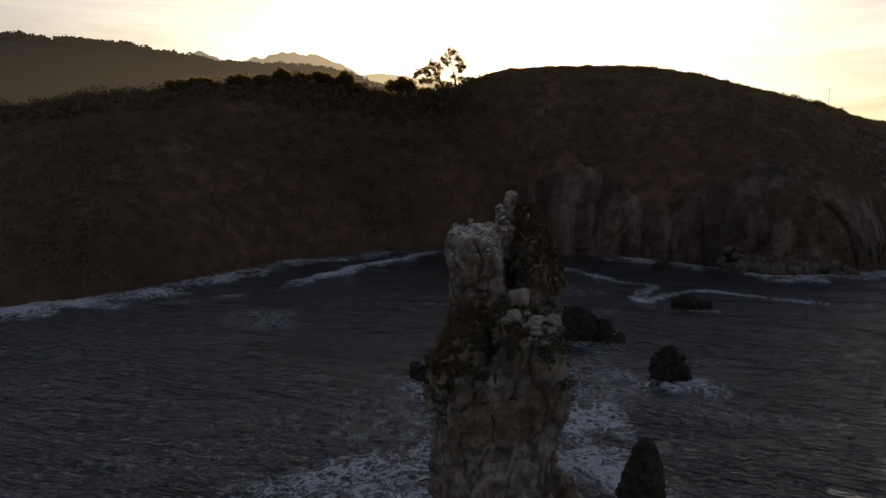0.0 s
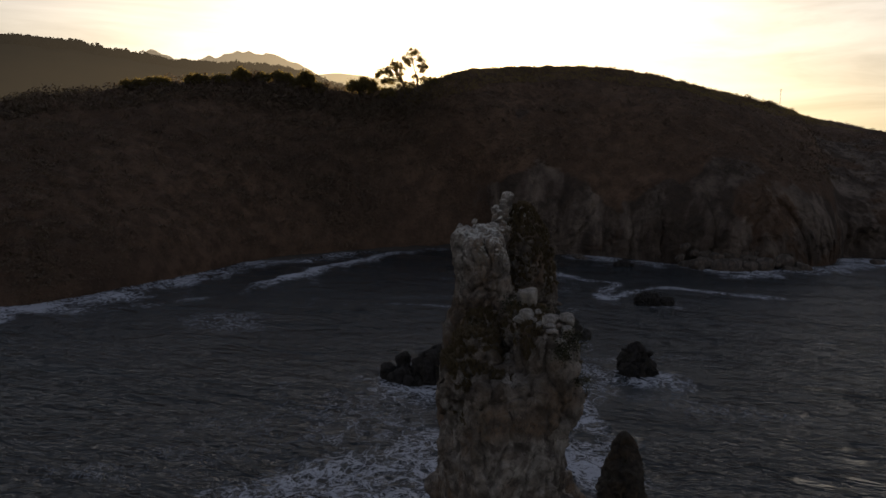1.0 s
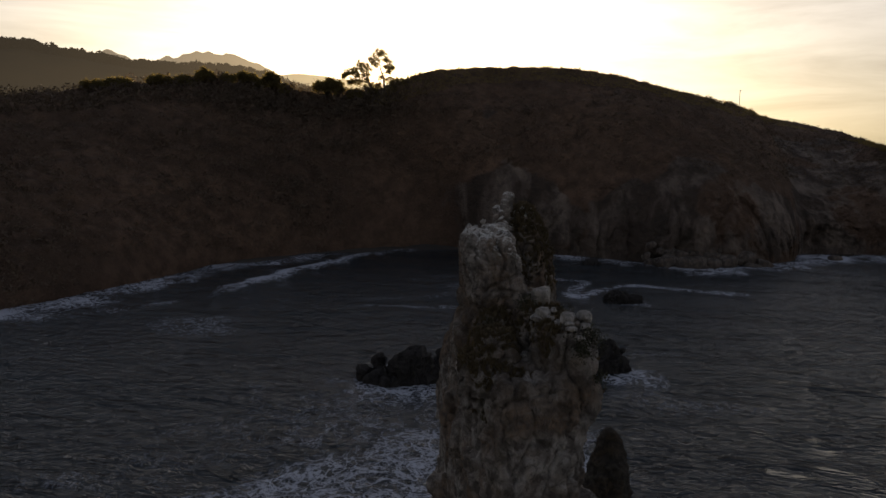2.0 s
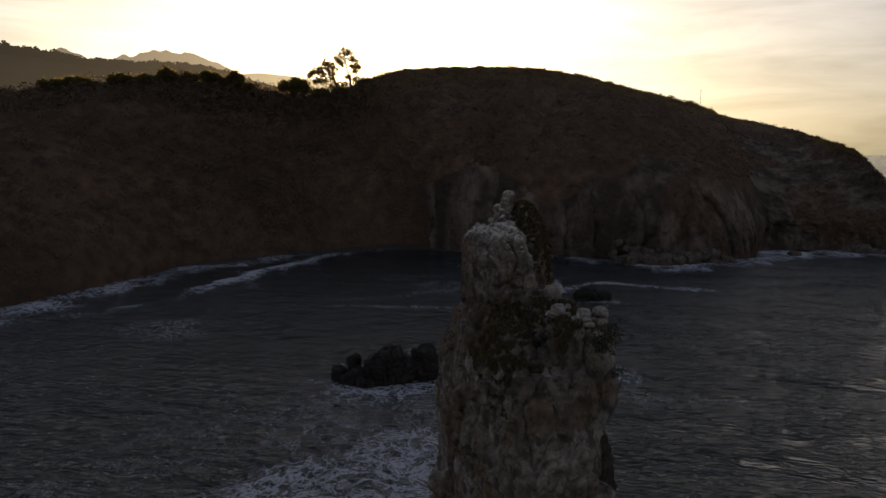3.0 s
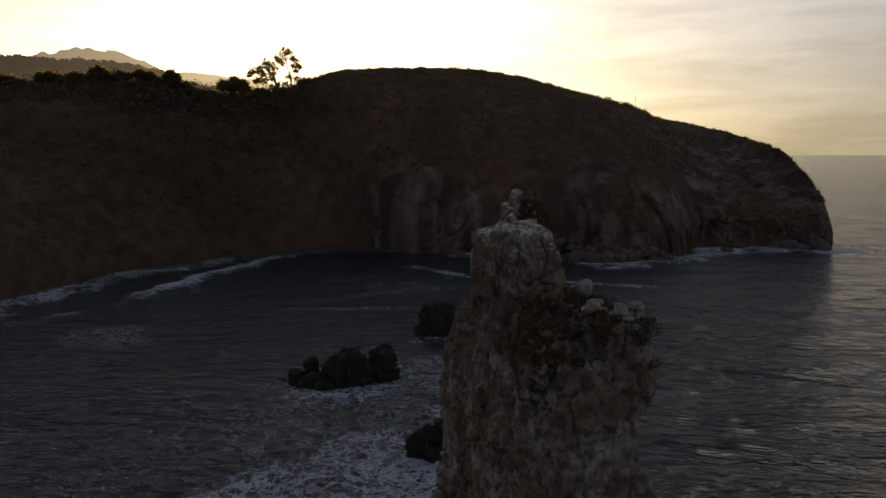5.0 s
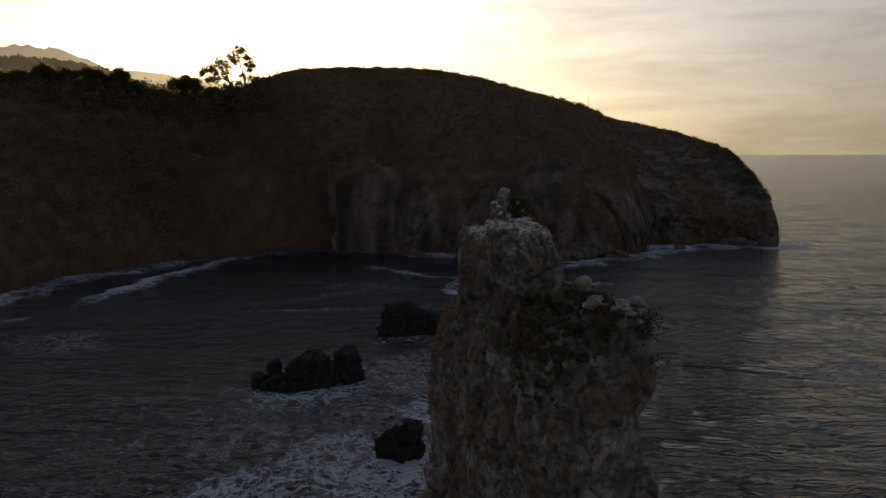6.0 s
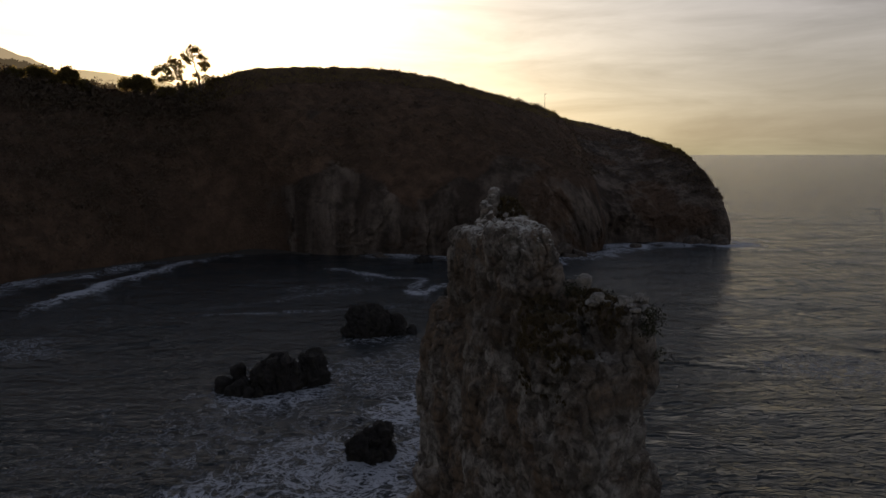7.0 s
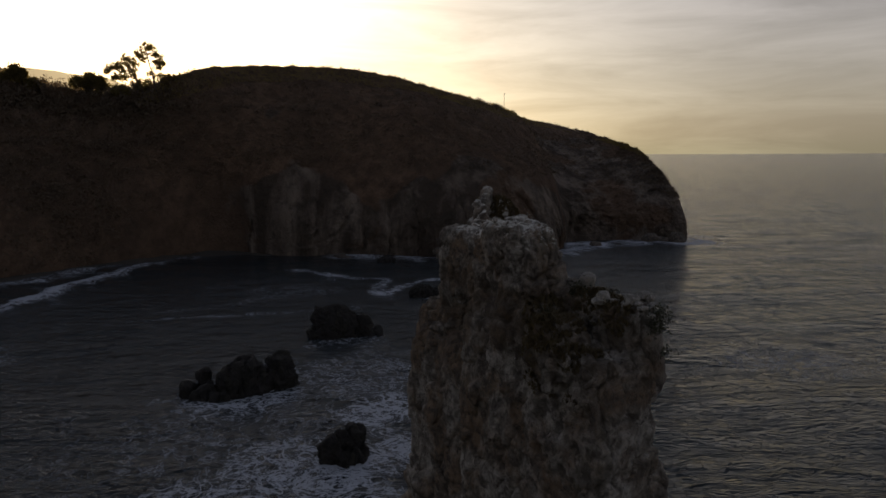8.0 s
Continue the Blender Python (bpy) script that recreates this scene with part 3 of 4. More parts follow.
def weathered(me, amount, size, seed):
    """Break the skin into blocks, cracks and grain."""
    p, q = arrays(me)
    w = p / size + 0.45 * np.stack([fbm(p / size * 0.8, 2, seed + a) for a in (1, 2, 3)], 1)
    a1, a2, cell = worley(w * (0.75, 0.75, 0.42), seed)
    big = fbm(w * (0.62, 0.62, 0.22), 2, seed + 7, ridged=True)
    mid = fbm(w * (1.7, 1.7, 0.65), 3, seed + 8, ridged=True)
    ledges = np.abs(((p[:, 2] / size * 0.9 + 0.8 * vnoise(p / size * 0.5, seed + 6)) % 1.0) - 0.5)
    d = 0.55 * (cell - 0.5) + 1.05 * big - 0.35 + 0.46 * mid - 0.5 * np.exp(-((a2 - a1) / 0.06) ** 2) + 0.35 * (ledges - 0.25)
    d += 0.16 * fbm(w * 4.6, 2, seed + 9, ridged=True)
    p = p + q * (amount * d)[:, None]
    me.vertices.foreach_set("co", p.ravel())
    me.polygons.foreach_set("use_smooth", np.ones(len(me.polygons), bool))
    me.update()
    return p


def jointed(me, seed):
    """Joint faces and open cracks between upright blocks, worn round, with pitted faces."""
    p, q = arrays(me)
    w = p + 0.16 * np.stack([fbm(p * 1.3, 2, seed + a) for a in (1, 2, 3)], 1)
    a1, a2, cell = worley(w * (1.15, 1.15, 0.62), seed)
    b1, b2, chip = worley(w * (3.4, 3.4, 2.3), seed + 5)
    d = 0.15 * (cell - 0.5) - 0.15 * np.exp(-((a2 - a1) / 0.055) ** 2) + 0.05 * (chip - 0.5) - 0.045 * np.exp(-((b2 - b1) / 0.08) ** 2)
    d += 0.055 * fbm(p * (2.2, 2.2, 1.1), 3, seed + 8, ridged=True) + 0.016 * fbm(p * 9.0, 2, seed + 9, ridged=True)
    p = p + q * d[:, None]
    me.vertices.foreach_set("co", p.ravel())
    me.polygons.foreach_set("use_smooth", np.ones(len(me.polygons), bool))
    me.update()
    return p


# the stack's masses: middle, half sizes, turn, squareness
UPPER_BLOCKS = (
    ((1.22, 17.1, 17.5), (1.04, 1.50, 5.0), 3, 7), ((0.30, 17.5, 22.25), (0.46, 0.9, 0.50), 0, 3.2), ((0.70, 17.8, 22.5), (0.50, 0.8, 0.7), 0, 3.4),
    ((2.28, 17.08, 22.35), (0.61, 0.97, 1.25), 8, 5), ((2.15, 17.4, 20.2), (0.58, 1.05, 2.3), 0, 5), ((2.1, 18.4, 22.9), (0.62, 0.8, 0.82), 0, 5), ((2.3, 17.0, 18.3), (0.72, 1.15, 1.1), 5, 5),
    ((1.72, 20.3, 17.5), (1.20, 2.5, 5.8), 0, 7), ((1.35, 19.6, 22.6), (0.72, 1.2, 1.0), 0, 5),
    ((2.5, 25.4, 16.4), (1.45, 2.3, 4.8), 0, 6), ((3.3, 26.4, 17.0), (1.7, 1.7, 5.0), 0, 7), ((2.62, 25.7, 23.3), (0.60, 0.9, 1.5), 10, 5),
)
LOWER_BLOCKS = (
    ((1.32, 17.3, 6.5), (1.12, 1.6, 8.6), 3, 7), ((1.85, 20.5, 6.5), (1.32, 2.6, 8.6), 0, 7), ((2.6, 25.5, 5.5), (1.8, 2.4, 10.0), 0, 7), ((3.4, 26.6, 5.5), (1.8, 1.7, 10.0), 0, 7),
)
STACK_PARTS = (
    ("shaft", "", 0.056, 130, *UPPER_BLOCKS),
    ("lower_shaft", "", 0.14, 60, *LOWER_BLOCKS),
    ("summit_block", "pale flat-topped block whitened with bird droppings", 0.035, 10, ((1.30, 20.2, 24.42), (0.64, 1.35, 1.08), -6, 5.0, (-0.13, 0.0)), ((1.28, 19.75, 24.0), (0.58, 0.95, 1.1), 8, 3.6), ((1.68, 22.9, 23.85), (0.60, 1.75, 1.22), -4, 5.0)),
    ("back_tower", "dark tower with grass on its crest", 0.05, 30, ((3.60, 25.1, 23.75), (0.64, 0.9, 2.1), 12, 2.8), ((4.05, 25.7, 23.1), (0.70, 1.0, 2.0), 0, 3), ((4.4, 26.4, 21.9), (0.80, 1.0, 2.0), 0, 3)),
    ("pinnacle", "narrow knobbly pinnacle", 0.03, 14, ((2.85, 24.9, 24.6), (0.36, 0.4, 0.6), 10, 4.0, (-0.1, 0)), ((2.80, 24.9, 25.3), (0.25, 0.28, 0.40), 25, 4.0, (0.15, 0)), ((3.0, 24.9, 25.92), (0.19, 0.21, 0.36), -20, 4.5, (0.1, 0))),
    ("buttress", "lower rock buttress", 0.12, 30, ((4.5, 23.8, 6.5), (1.6, 2.2, 10.4), 0, 2.4)),
    ("foot", "wide rock foot in the surf", 0.2, 40, ((2.3, 21.0, -1.0), (4.0, 7.6, 4.2), 0, 2.6)),
)


def chunks(bm, blocks, count, seed):
    """Smaller blocks that stand proud of the masses, upright like the joints."""
    dice = random.Random(seed)
    share = [h[0] * h[2] + h[1] * h[2] for _, h, *_ in blocks]
    for _ in range(count):
        c, h, *_ = dice.choices(blocks, share)[0]
        a, lift = dice.uniform(0, 2 * math.pi), dice.uniform(-1.0, 1.0)
        far = (abs(math.cos(a)) ** 4 + abs(math.sin(a)) ** 4) ** -0.25
        size = min(h[0], h[1], 1.3) * dice.uniform(0.22, 0.55)
        inset = 1.0 - 0.78 * size / min(h[0], h[1]) - 0.15 * max(0.0, abs(lift) - 0.7)
        at = (c[0] + h[0] * far * inset * math.cos(a), c[1] + h[1] * far * inset * math.sin(a), c[2] + h[2] * lift * 0.95)
        rbox(bm, at, (size * dice.uniform(0.7, 1.1), size * dice.uniform(0.7, 1.1), size * dice.uniform(0.7, 2.0)), dice.uniform(-45, 45), dice.uniform(5, 9), (dice.uniform(-0.4, 0.4), dice.uniform(-0.4, 0.4)), 3)


def build_stack():
    base = thing("sea_stack", "tall grey limestone sea stack streaked with bird droppings", "sea stack", (2, 20, 0))
    meshes = []
    for k, (name, label, voxel, extra, *blocks) in enumerate(STACK_PARTS):
        bm = bmesh.new()
        for block in blocks:
            rbox(bm, *block)
        chunks(bm, blocks, extra, 500 + k)
        me = melted(name, bm, voxel, STACK_ROCK)
        p = jointed(me, 100) if voxel < 0.1 else weathered(me, 0.25, 0.85, 100)
        top = smooth(24.5, 25.1, p[:, 2]) * (p[:, 1] < 25.5)
        step = 0.25 * smooth(23.2, 23.7, p[:, 2]) * (1 - smooth(17.6, 18.4, p[:, 1])) * smooth(1.4, 1.9, p[:, 0])
        attribute(me, "droppings", np.maximum(top, step))
        flank = smooth(20.6, 22.0, p[:, 2]) * (1 - smooth(23.5, 24.2, p[:, 2])) * (1 - 0.6 * smooth(2.3, 2.7, p[:, 0]) * (p[:, 1] < 18))
        attribute(me, "moss", np.maximum(flank, smooth(23.8, 24.4, p[:, 1]) * smooth(2.9, 3.3, p[:, 0])))
        part(name, me, base, label).matrix_parent_inverse = Matrix.Translation((-2, -20, 0))
        meshes.append(me)
    return meshes


STACK = build_stack()


def sea_rock(name, label, blocks, size, seed, voxel=0.12, mat=None, amount=0.42):
    bm = bmesh.new()
    for c, half, turn, k in blocks:
        rbox(bm, c, half, turn, k)
    me = melted(name, bm, voxel, mat or SEA_ROCK)
    weathered(me, amount, 0.62 * size, seed)
    return tagged(new(name, me), label, "rock", group="rocks in the bay")


sea_rock("rock", "black wet rock ridge with two humps, washed by surf", [((9.0, 86.8, 0.8), (1.9, 2.0, 3.0), 10, 3.2), ((7.2, 85.6, 0.4), (0.6, 1.0, 2.3), 25, 3.5), ((11.6, 87.2, 0.2), (1.3, 1.1, 1.5), 0, 3.2), ((13.7, 87.4, 0.5), (1.35, 1.5, 2.7), 0, 3.2), ((5.2, 88.5, 0.6), (0.6, 0.6, 2.3), 20, 3.5), ((4.4, 86.6, 0.0), (1.0, 0.8, 1.2), 30, 3.5), ((5.8, 84.8, 0.0), (1.0, 0.7, 0.9), -20, 3.5), ((3.2, 88.2, 0.0), (0.6, 0.6, 1.1), 0, 3.5)], 2.4, 200, 0.08, None, 0.44)
sea_rock("rock", "dark rounded rock island with a lower hump", [((27.0, 105.0, 0.8), (2.9, 2.7, 3.9), 0, 2.8), ((30.6, 104.0, 0.4), (1.4, 1.6, 2.6), 20, 3.0), ((32.6, 103.0, 0.0), (1.2, 1.3, 1.2), 0, 3.0), ((24.8, 105.6, 0.2), (1.3, 1.4, 2.0), 0, 3.0)], 2.6, 210, 0.1, None, 0.46)
sea_rock("rock", "small jagged black rock in breaking surf", [((10.8, 62.6, 0.3), (0.6, 0.8, 1.9), 20, 3.5), ((11.9, 63.0, 0.3), (0.55, 0.8, 2.1), -10, 3.5), ((13.3, 63.2, 0.4), (0.6, 0.8, 2.2), 10, 3.5), ((12.3, 62.2, 0.0), (1.7, 1.0, 0.9), 0, 3.0), ((12.6, 63.8, 0.2), (0.5, 0.6, 1.7), 40, 3.5)], 1.3, 220, 0.06, None, 0.30)
sea_rock("rock", "upright black rock with water running off", [((33.8, 86.4, 0.6), (1.3, 1.3, 3.0), 0, 3.2), ((35.2, 84.8, 0.1), (0.9, 0.8, 1.6), 20, 3.5), ((32.8, 84.9, 0.0), (0.8, 0.8, 1.5), -20, 3.5), ((35.7, 86.8, 0.4), (0.7, 0.7, 2.3), 0, 3.5), ((34.4, 85.0, 0.0), (1.0, 0.8, 1.9), 40, 3.5)], 1.7, 230, 0.08, None, 0.42)
sea_rock("rock", "low dark rock in drifting foam", [((54.2, 128.5, 0.2), (2.2, 1.8, 1.5), 0, 3.0), ((56.8, 127.6, 0.0), (1.6, 1.2, 1.0), 10, 3.0)], 1.2, 240, 0.12, None, 0.3)
sea_rock("rock", "small dark rock under the cliffs", [((66.2, 171, 0.2), (2.0, 1.4, 1.2), 0, 3.0)], 1.2, 250, 0.12, None, 0.3)
sea_rock("rock_spire", "pointed dark brown rock spire rising from the sea", [((14.2, 40.7, 4.4), (1.6, 1.8, 6.5), 0, 1.55), ((14.9, 41.2, 2.0), (1.5, 1.6, 5.8), 0, 1.8), ((14.5, 40.9, 0.5), (2.3, 2.4, 5.2), 0, 1.9)], 1.3, 260, 0.08, SPIRE_ROCK, 0.2)


# ---- stones and growth on the stack ----
from mathutils.bvhtree import BVHTree

def bvh_of(meshes):
    bm = bmesh.new()
    for me in meshes:
        bm.from_mesh(me)
    tree_of = BVHTree.FromBMesh(bm)
    bm.free()
    return tree_of


STACK_TREE = bvh_of([STACK[0], STACK[2]])


def stone(at, half, seed, label, turn=0.0, sink=0.3):
    chip = random.Random(seed)
    bm = bmesh.new()
    ca, sa = math.cos(radians(turn)), math.sin(radians(turn))
    for _ in range(22):
        d = Vector((chip.gauss(0, 1), chip.gauss(0, 1), chip.gauss(0, 1))).normalized()
        s = max(abs(d.x), abs(d.y), abs(d.z)) ** -0.7
        x, y, z = d.x * s * half[0], d.y * s * half[1], d.z * s * half[2]
        bm.verts.new((x * ca - y * sa, x * sa + y * ca, z))
    shell = bmesh.ops.convex_hull(bm, input=bm.verts)
    bmesh.ops.delete(bm, geom=[v for v in bm.verts if not v.link_faces], context="VERTS")
    bmesh.ops.bevel(bm, geom=list(bm.edges), offset=0.09 * min(half), segments=1, affect="EDGES")
    me = bpy.data.meshes.new("stone")
    bm.to_mesh(me)
    bm.free()
    me.materials.append(STONE)
    me.update()
    hit = STACK_TREE.ray_cast(Vector((at[0], at[1], 40)), Vector((0, 0, -1)))[0]
    ob = new("stone", me)
    ob.location = (at[0], at[1], hit.z + half[2] * (1 - sink))
    return tagged(ob, label, "stone", group="loose stones on the stack")


stone((2.2, 18.45), (0.37, 0.34, 0.31), 300, "large pale limestone boulder lying on the stack's grassy saddle", 15, 0.1)
dice = random.Random(5)
for k in range(24):
    s = dice.uniform(0.10, 0.20)
    spot = (2.2, 17.0)
    for _ in range(30):
        spot = (dice.uniform(1.72, 2.85), dice.uniform(16.2, 17.8))
        if STACK_TREE.ray_cast(Vector((*spot, 40)), Vector((0, 0, -1)))[0].z > 23.25:
            break
    stone(spot, (s, s * dice.uniform(0.6, 1.1), s * dice.uniform(0.5, 0.9)), 310 + k, "pale grey loose stone on the stack's shoulder", dice.uniform(0, 90), 0.12)
for x, y, s in ((0.78, 20.9, 0.10), (1.0, 21.05, 0.08), (1.22, 21.0, 0.09), (1.72, 20.9, 0.17), (1.45, 17.5, 0.14)):
    stone((x, y), (s, s, s * 0.9), 330 + int(100 * x), "small pale stone lodged on the stack's summit" if y > 20 else "small pale stone lodged on the stack's flank", 20)


def blades(points, count, length, spread, mat, name, seed):
    """Tufts of bent blades at the points: rows of place and normal."""
    rng = np.random.default_rng(seed)
    verts, faces = [], []
    for base, up in points:
        for _ in range(count):
            a, l = rng.uniform(0, 2 * math.pi), length * rng.uniform(0.5, 1.2)
            out = np.array((math.cos(a), math.sin(a), 0)) * rng.uniform(0.1, 0.9)
            side = np.array((-math.sin(a), math.cos(a), 0)) * 0.017
            foot = base + out * spread * rng.uniform(0, 1)
            mid = foot + np.array((0, 0, 0.6 * l)) + out * 0.35 * l
            tip = foot + np.array((0, 0, 0.75 * l)) + out * 0.95 * l
            k = len(verts)
            verts += [foot - side, foot + side, mid - side * 0.8, mid + side * 0.8, tip]
            faces += [(k, k + 1, k + 3, k + 2), (k + 2, k + 3, k + 4)]
    me = bpy.data.meshes.new(name)
    me.from_pydata([tuple(v) for v in verts], [], faces)
    me.materials.append(mat)
    me.update()
    return me


def grass_on_stack():
    p, q = [np.concatenate(a) for a in zip(*[arrays(me) for me in (STACK[0], STACK[2], STACK[3])])]
    patch = fbm(p * 0.9, 3, 77)
    saddle = (p[:, 1] > 16.4) & (p[:, 1] < 19.2) & (p[:, 2] > 21.2) & (q[:, 2] > 0.14) & (patch > -0.2)
    crest = (p[:, 0] > 2.9) & (p[:, 1] > 23.5) & (p[:, 2] > 22.6) & (q[:, 2] > 0.0) & (patch > -0.3)
    block = (p[:, 1] > 18.6) & (p[:, 1] < 21.4) & (p[:, 2] > 23.6)
    ok = np.nonzero((saddle | crest) & ~block)[0]
    rng = np.random.default_rng(8)
    pick = rng.choice(ok, min(5200, len(ok)), replace=False)
    me = blades([(p[k], q[k]) for k in pick], 10, 0.15, 0.10, GRASS, "grass", 9)
    tagged(new("grass", me), "dry olive grass tufts growing on the stack", "grass", kind="stuff")


grass_on_stack()


def shrub(at, r, label, seed):
    hit = STACK_TREE.ray_cast(Vector((at[0], at[1], 40)), Vector((0, 0, -1)))[0]
    rng = np.random.default_rng(seed)
    root = thing("shrub", label, "shrub", (at[0], at[1], hit.z - 0.05))
    lumps = [(rng.normal(0, 0.5) * r, rng.normal(0, 0.5) * r, abs(rng.normal(0.5, 0.4)) * r, 0.6 * r) for _ in range(9)]
    bm = bmesh.new()
    for x, y, z, _ in lumps[:5]:
        tube(bm, [(0, 0, 0), (0.5 * x, 0.5 * y, 0.6 * z), (x, y, z)], (0.016, 0.011, 0.005), 5)
    me = bpy.data.meshes.new("stems")
    bm.to_mesh(me)
    bm.free()
    me.materials.append(BARK)
    part("stems", me, root)
    part("foliage", leaves(lumps, 1700, 0.035, SHRUB_LEAF, "foliage", seed), root)


SHRUB_LEAF = leafy("shrub_leaf", (0.020, 0.024, 0.012), (0.050, 0.050, 0.024))


# ---- trees ----
def tube(bm, pts, radii, sides=7):
    rings = []
    for k, (c, r) in enumerate(zip(pts, radii)):
        c = Vector(c)
        d = (Vector(pts[min(k + 1, len(pts) - 1)]) - Vector(pts[max(k - 1, 0)])).normalized()
        a = d.orthogonal().normalized()
        b = d.cross(a)
        rings.append([bm.verts.new(c + float(r) * (math.cos(t) * a + math.sin(t) * b)) for t in [2 * math.pi * j / sides for j in range(sides)]])
    for lo, hi in zip(rings, rings[1:]):
        for k in range(sides):
            bm.faces.new((lo[k], lo[(k + 1) % sides], hi[(k + 1) % sides], hi[k]))
    bm.faces.new(rings[0][::-1])
    bm.faces.new(rings[-1])


def leaves(lobes, per, size, mat, name, seed, shell=0.45, rounded=False):
    """Leaf sprays in lumps: rows of x, y, z, radius. rounded: the light lies on the lumps, not on each spray."""
    rng = np.random.default_rng(seed)
    lobes = np.asarray(lobes, float)
    who = np.repeat(np.arange(len(lobes)), np.maximum(4, (per * lobes[:, 3] ** 2).astype(int)))
    unit = lambda v: v / np.linalg.norm(v, axis=1)[:, None]
    m, r = len(who), lobes[who, 3:4]
    c = lobes[who, :3] + (rng.normal(size=(m, 3)) * 0.62 * r if shell < 0.5 else unit(rng.normal(size=(m, 3))) * r * rng.uniform(shell, 1.08, (m, 1)) * (1, 1, 0.8))
    a = unit(rng.normal(size=(m, 3)))
    b = unit(np.cross(a, rng.normal(size=(m, 3))))
    out = unit(c - lobes[who, :3] + (0, 0, 0.35) * r)
    b = np.where((np.cross(b, a) * out).sum(1, keepdims=True) < 0, -b, b) if rounded else b
    s = size * rng.uniform(0.5, 1.3, (m, 1))
    verts = np.stack([c - a * s, c + b * s * 0.55, c + a * s, c - b * s * 0.55], 1).reshape(-1, 3)
    me = mesh_of(name, verts, np.arange(4 * m).reshape(-1, 4)[:, ::-1] if not rounded else np.arange(4 * m).reshape(-1, 4), mat, False)
    if rounded:
        me.normals_split_custom_set_from_vertices(np.repeat(out, 4, 0).tolist())
    return me


def ridge_at(x):
    """The crest of the land at x, and its height."""
    crest = HEAD[:, int(np.argmin(np.abs(HEAD_U[0] - 0.985))), :]
    return Vector(crest[int(np.argmin(np.abs(crest[:, 0] - x) + 3.0 * (crest[:, 1] > 260)))])


def tree(label, base, stems, lobes, per, size, seed, mat=None):
    root = thing("tree", label, "tree", base, group="trees on the ridge")
    bm = bmesh.new()
    for pts, r in stems:
        tube(bm, pts, np.linspace(r, r * 0.25, len(pts)))
    me = bpy.data.meshes.new("trunk")
    bm.to_mesh(me)
    bm.free()
    me.materials.append(BARK)
    part("trunk", me, root)
    part("crown", leaves(lobes, per, size, mat or LEAF, "crown", seed), root)
    return root


def limbs(foot, top, lobes, r):
    """A bent stem and a limb out to each lump of leaves."""
    f, t = Vector(foot), Vector(top)
    stem = [f, f.lerp(t, 0.35) + Vector((0.25, 0, 0)), f.lerp(t, 0.7) + Vector((-0.1, 0.1, 0)), t]
    out = [(stem, r)]
    for x, y, z, _ in lobes:
        k = min(max((z - 2.0 - f.z) / max(t.z - f.z, 0.1), 0.08), 0.9)
        a = f.lerp(t, k)
        b = Vector((x, y, z))
        out.append(([a, a.lerp(b, 0.5) + Vector((0, 0, -0.25)), b], r * 0.42))
    return out


def airy(lobes, rng, subs, low, high):
    """Each mass of a crown broken into small tufts with sky between them."""
    out = []
    for x, y, z, r in lobes:
        for _ in range(subs):
            d = rng.normal(size=3)
            d = d / np.linalg.norm(d) * r * rng.uniform(0.35, 1.05)
            out.append((x + d[0], y + d[1], z + 0.8 * d[2], rng.uniform(low, high)))
    return out


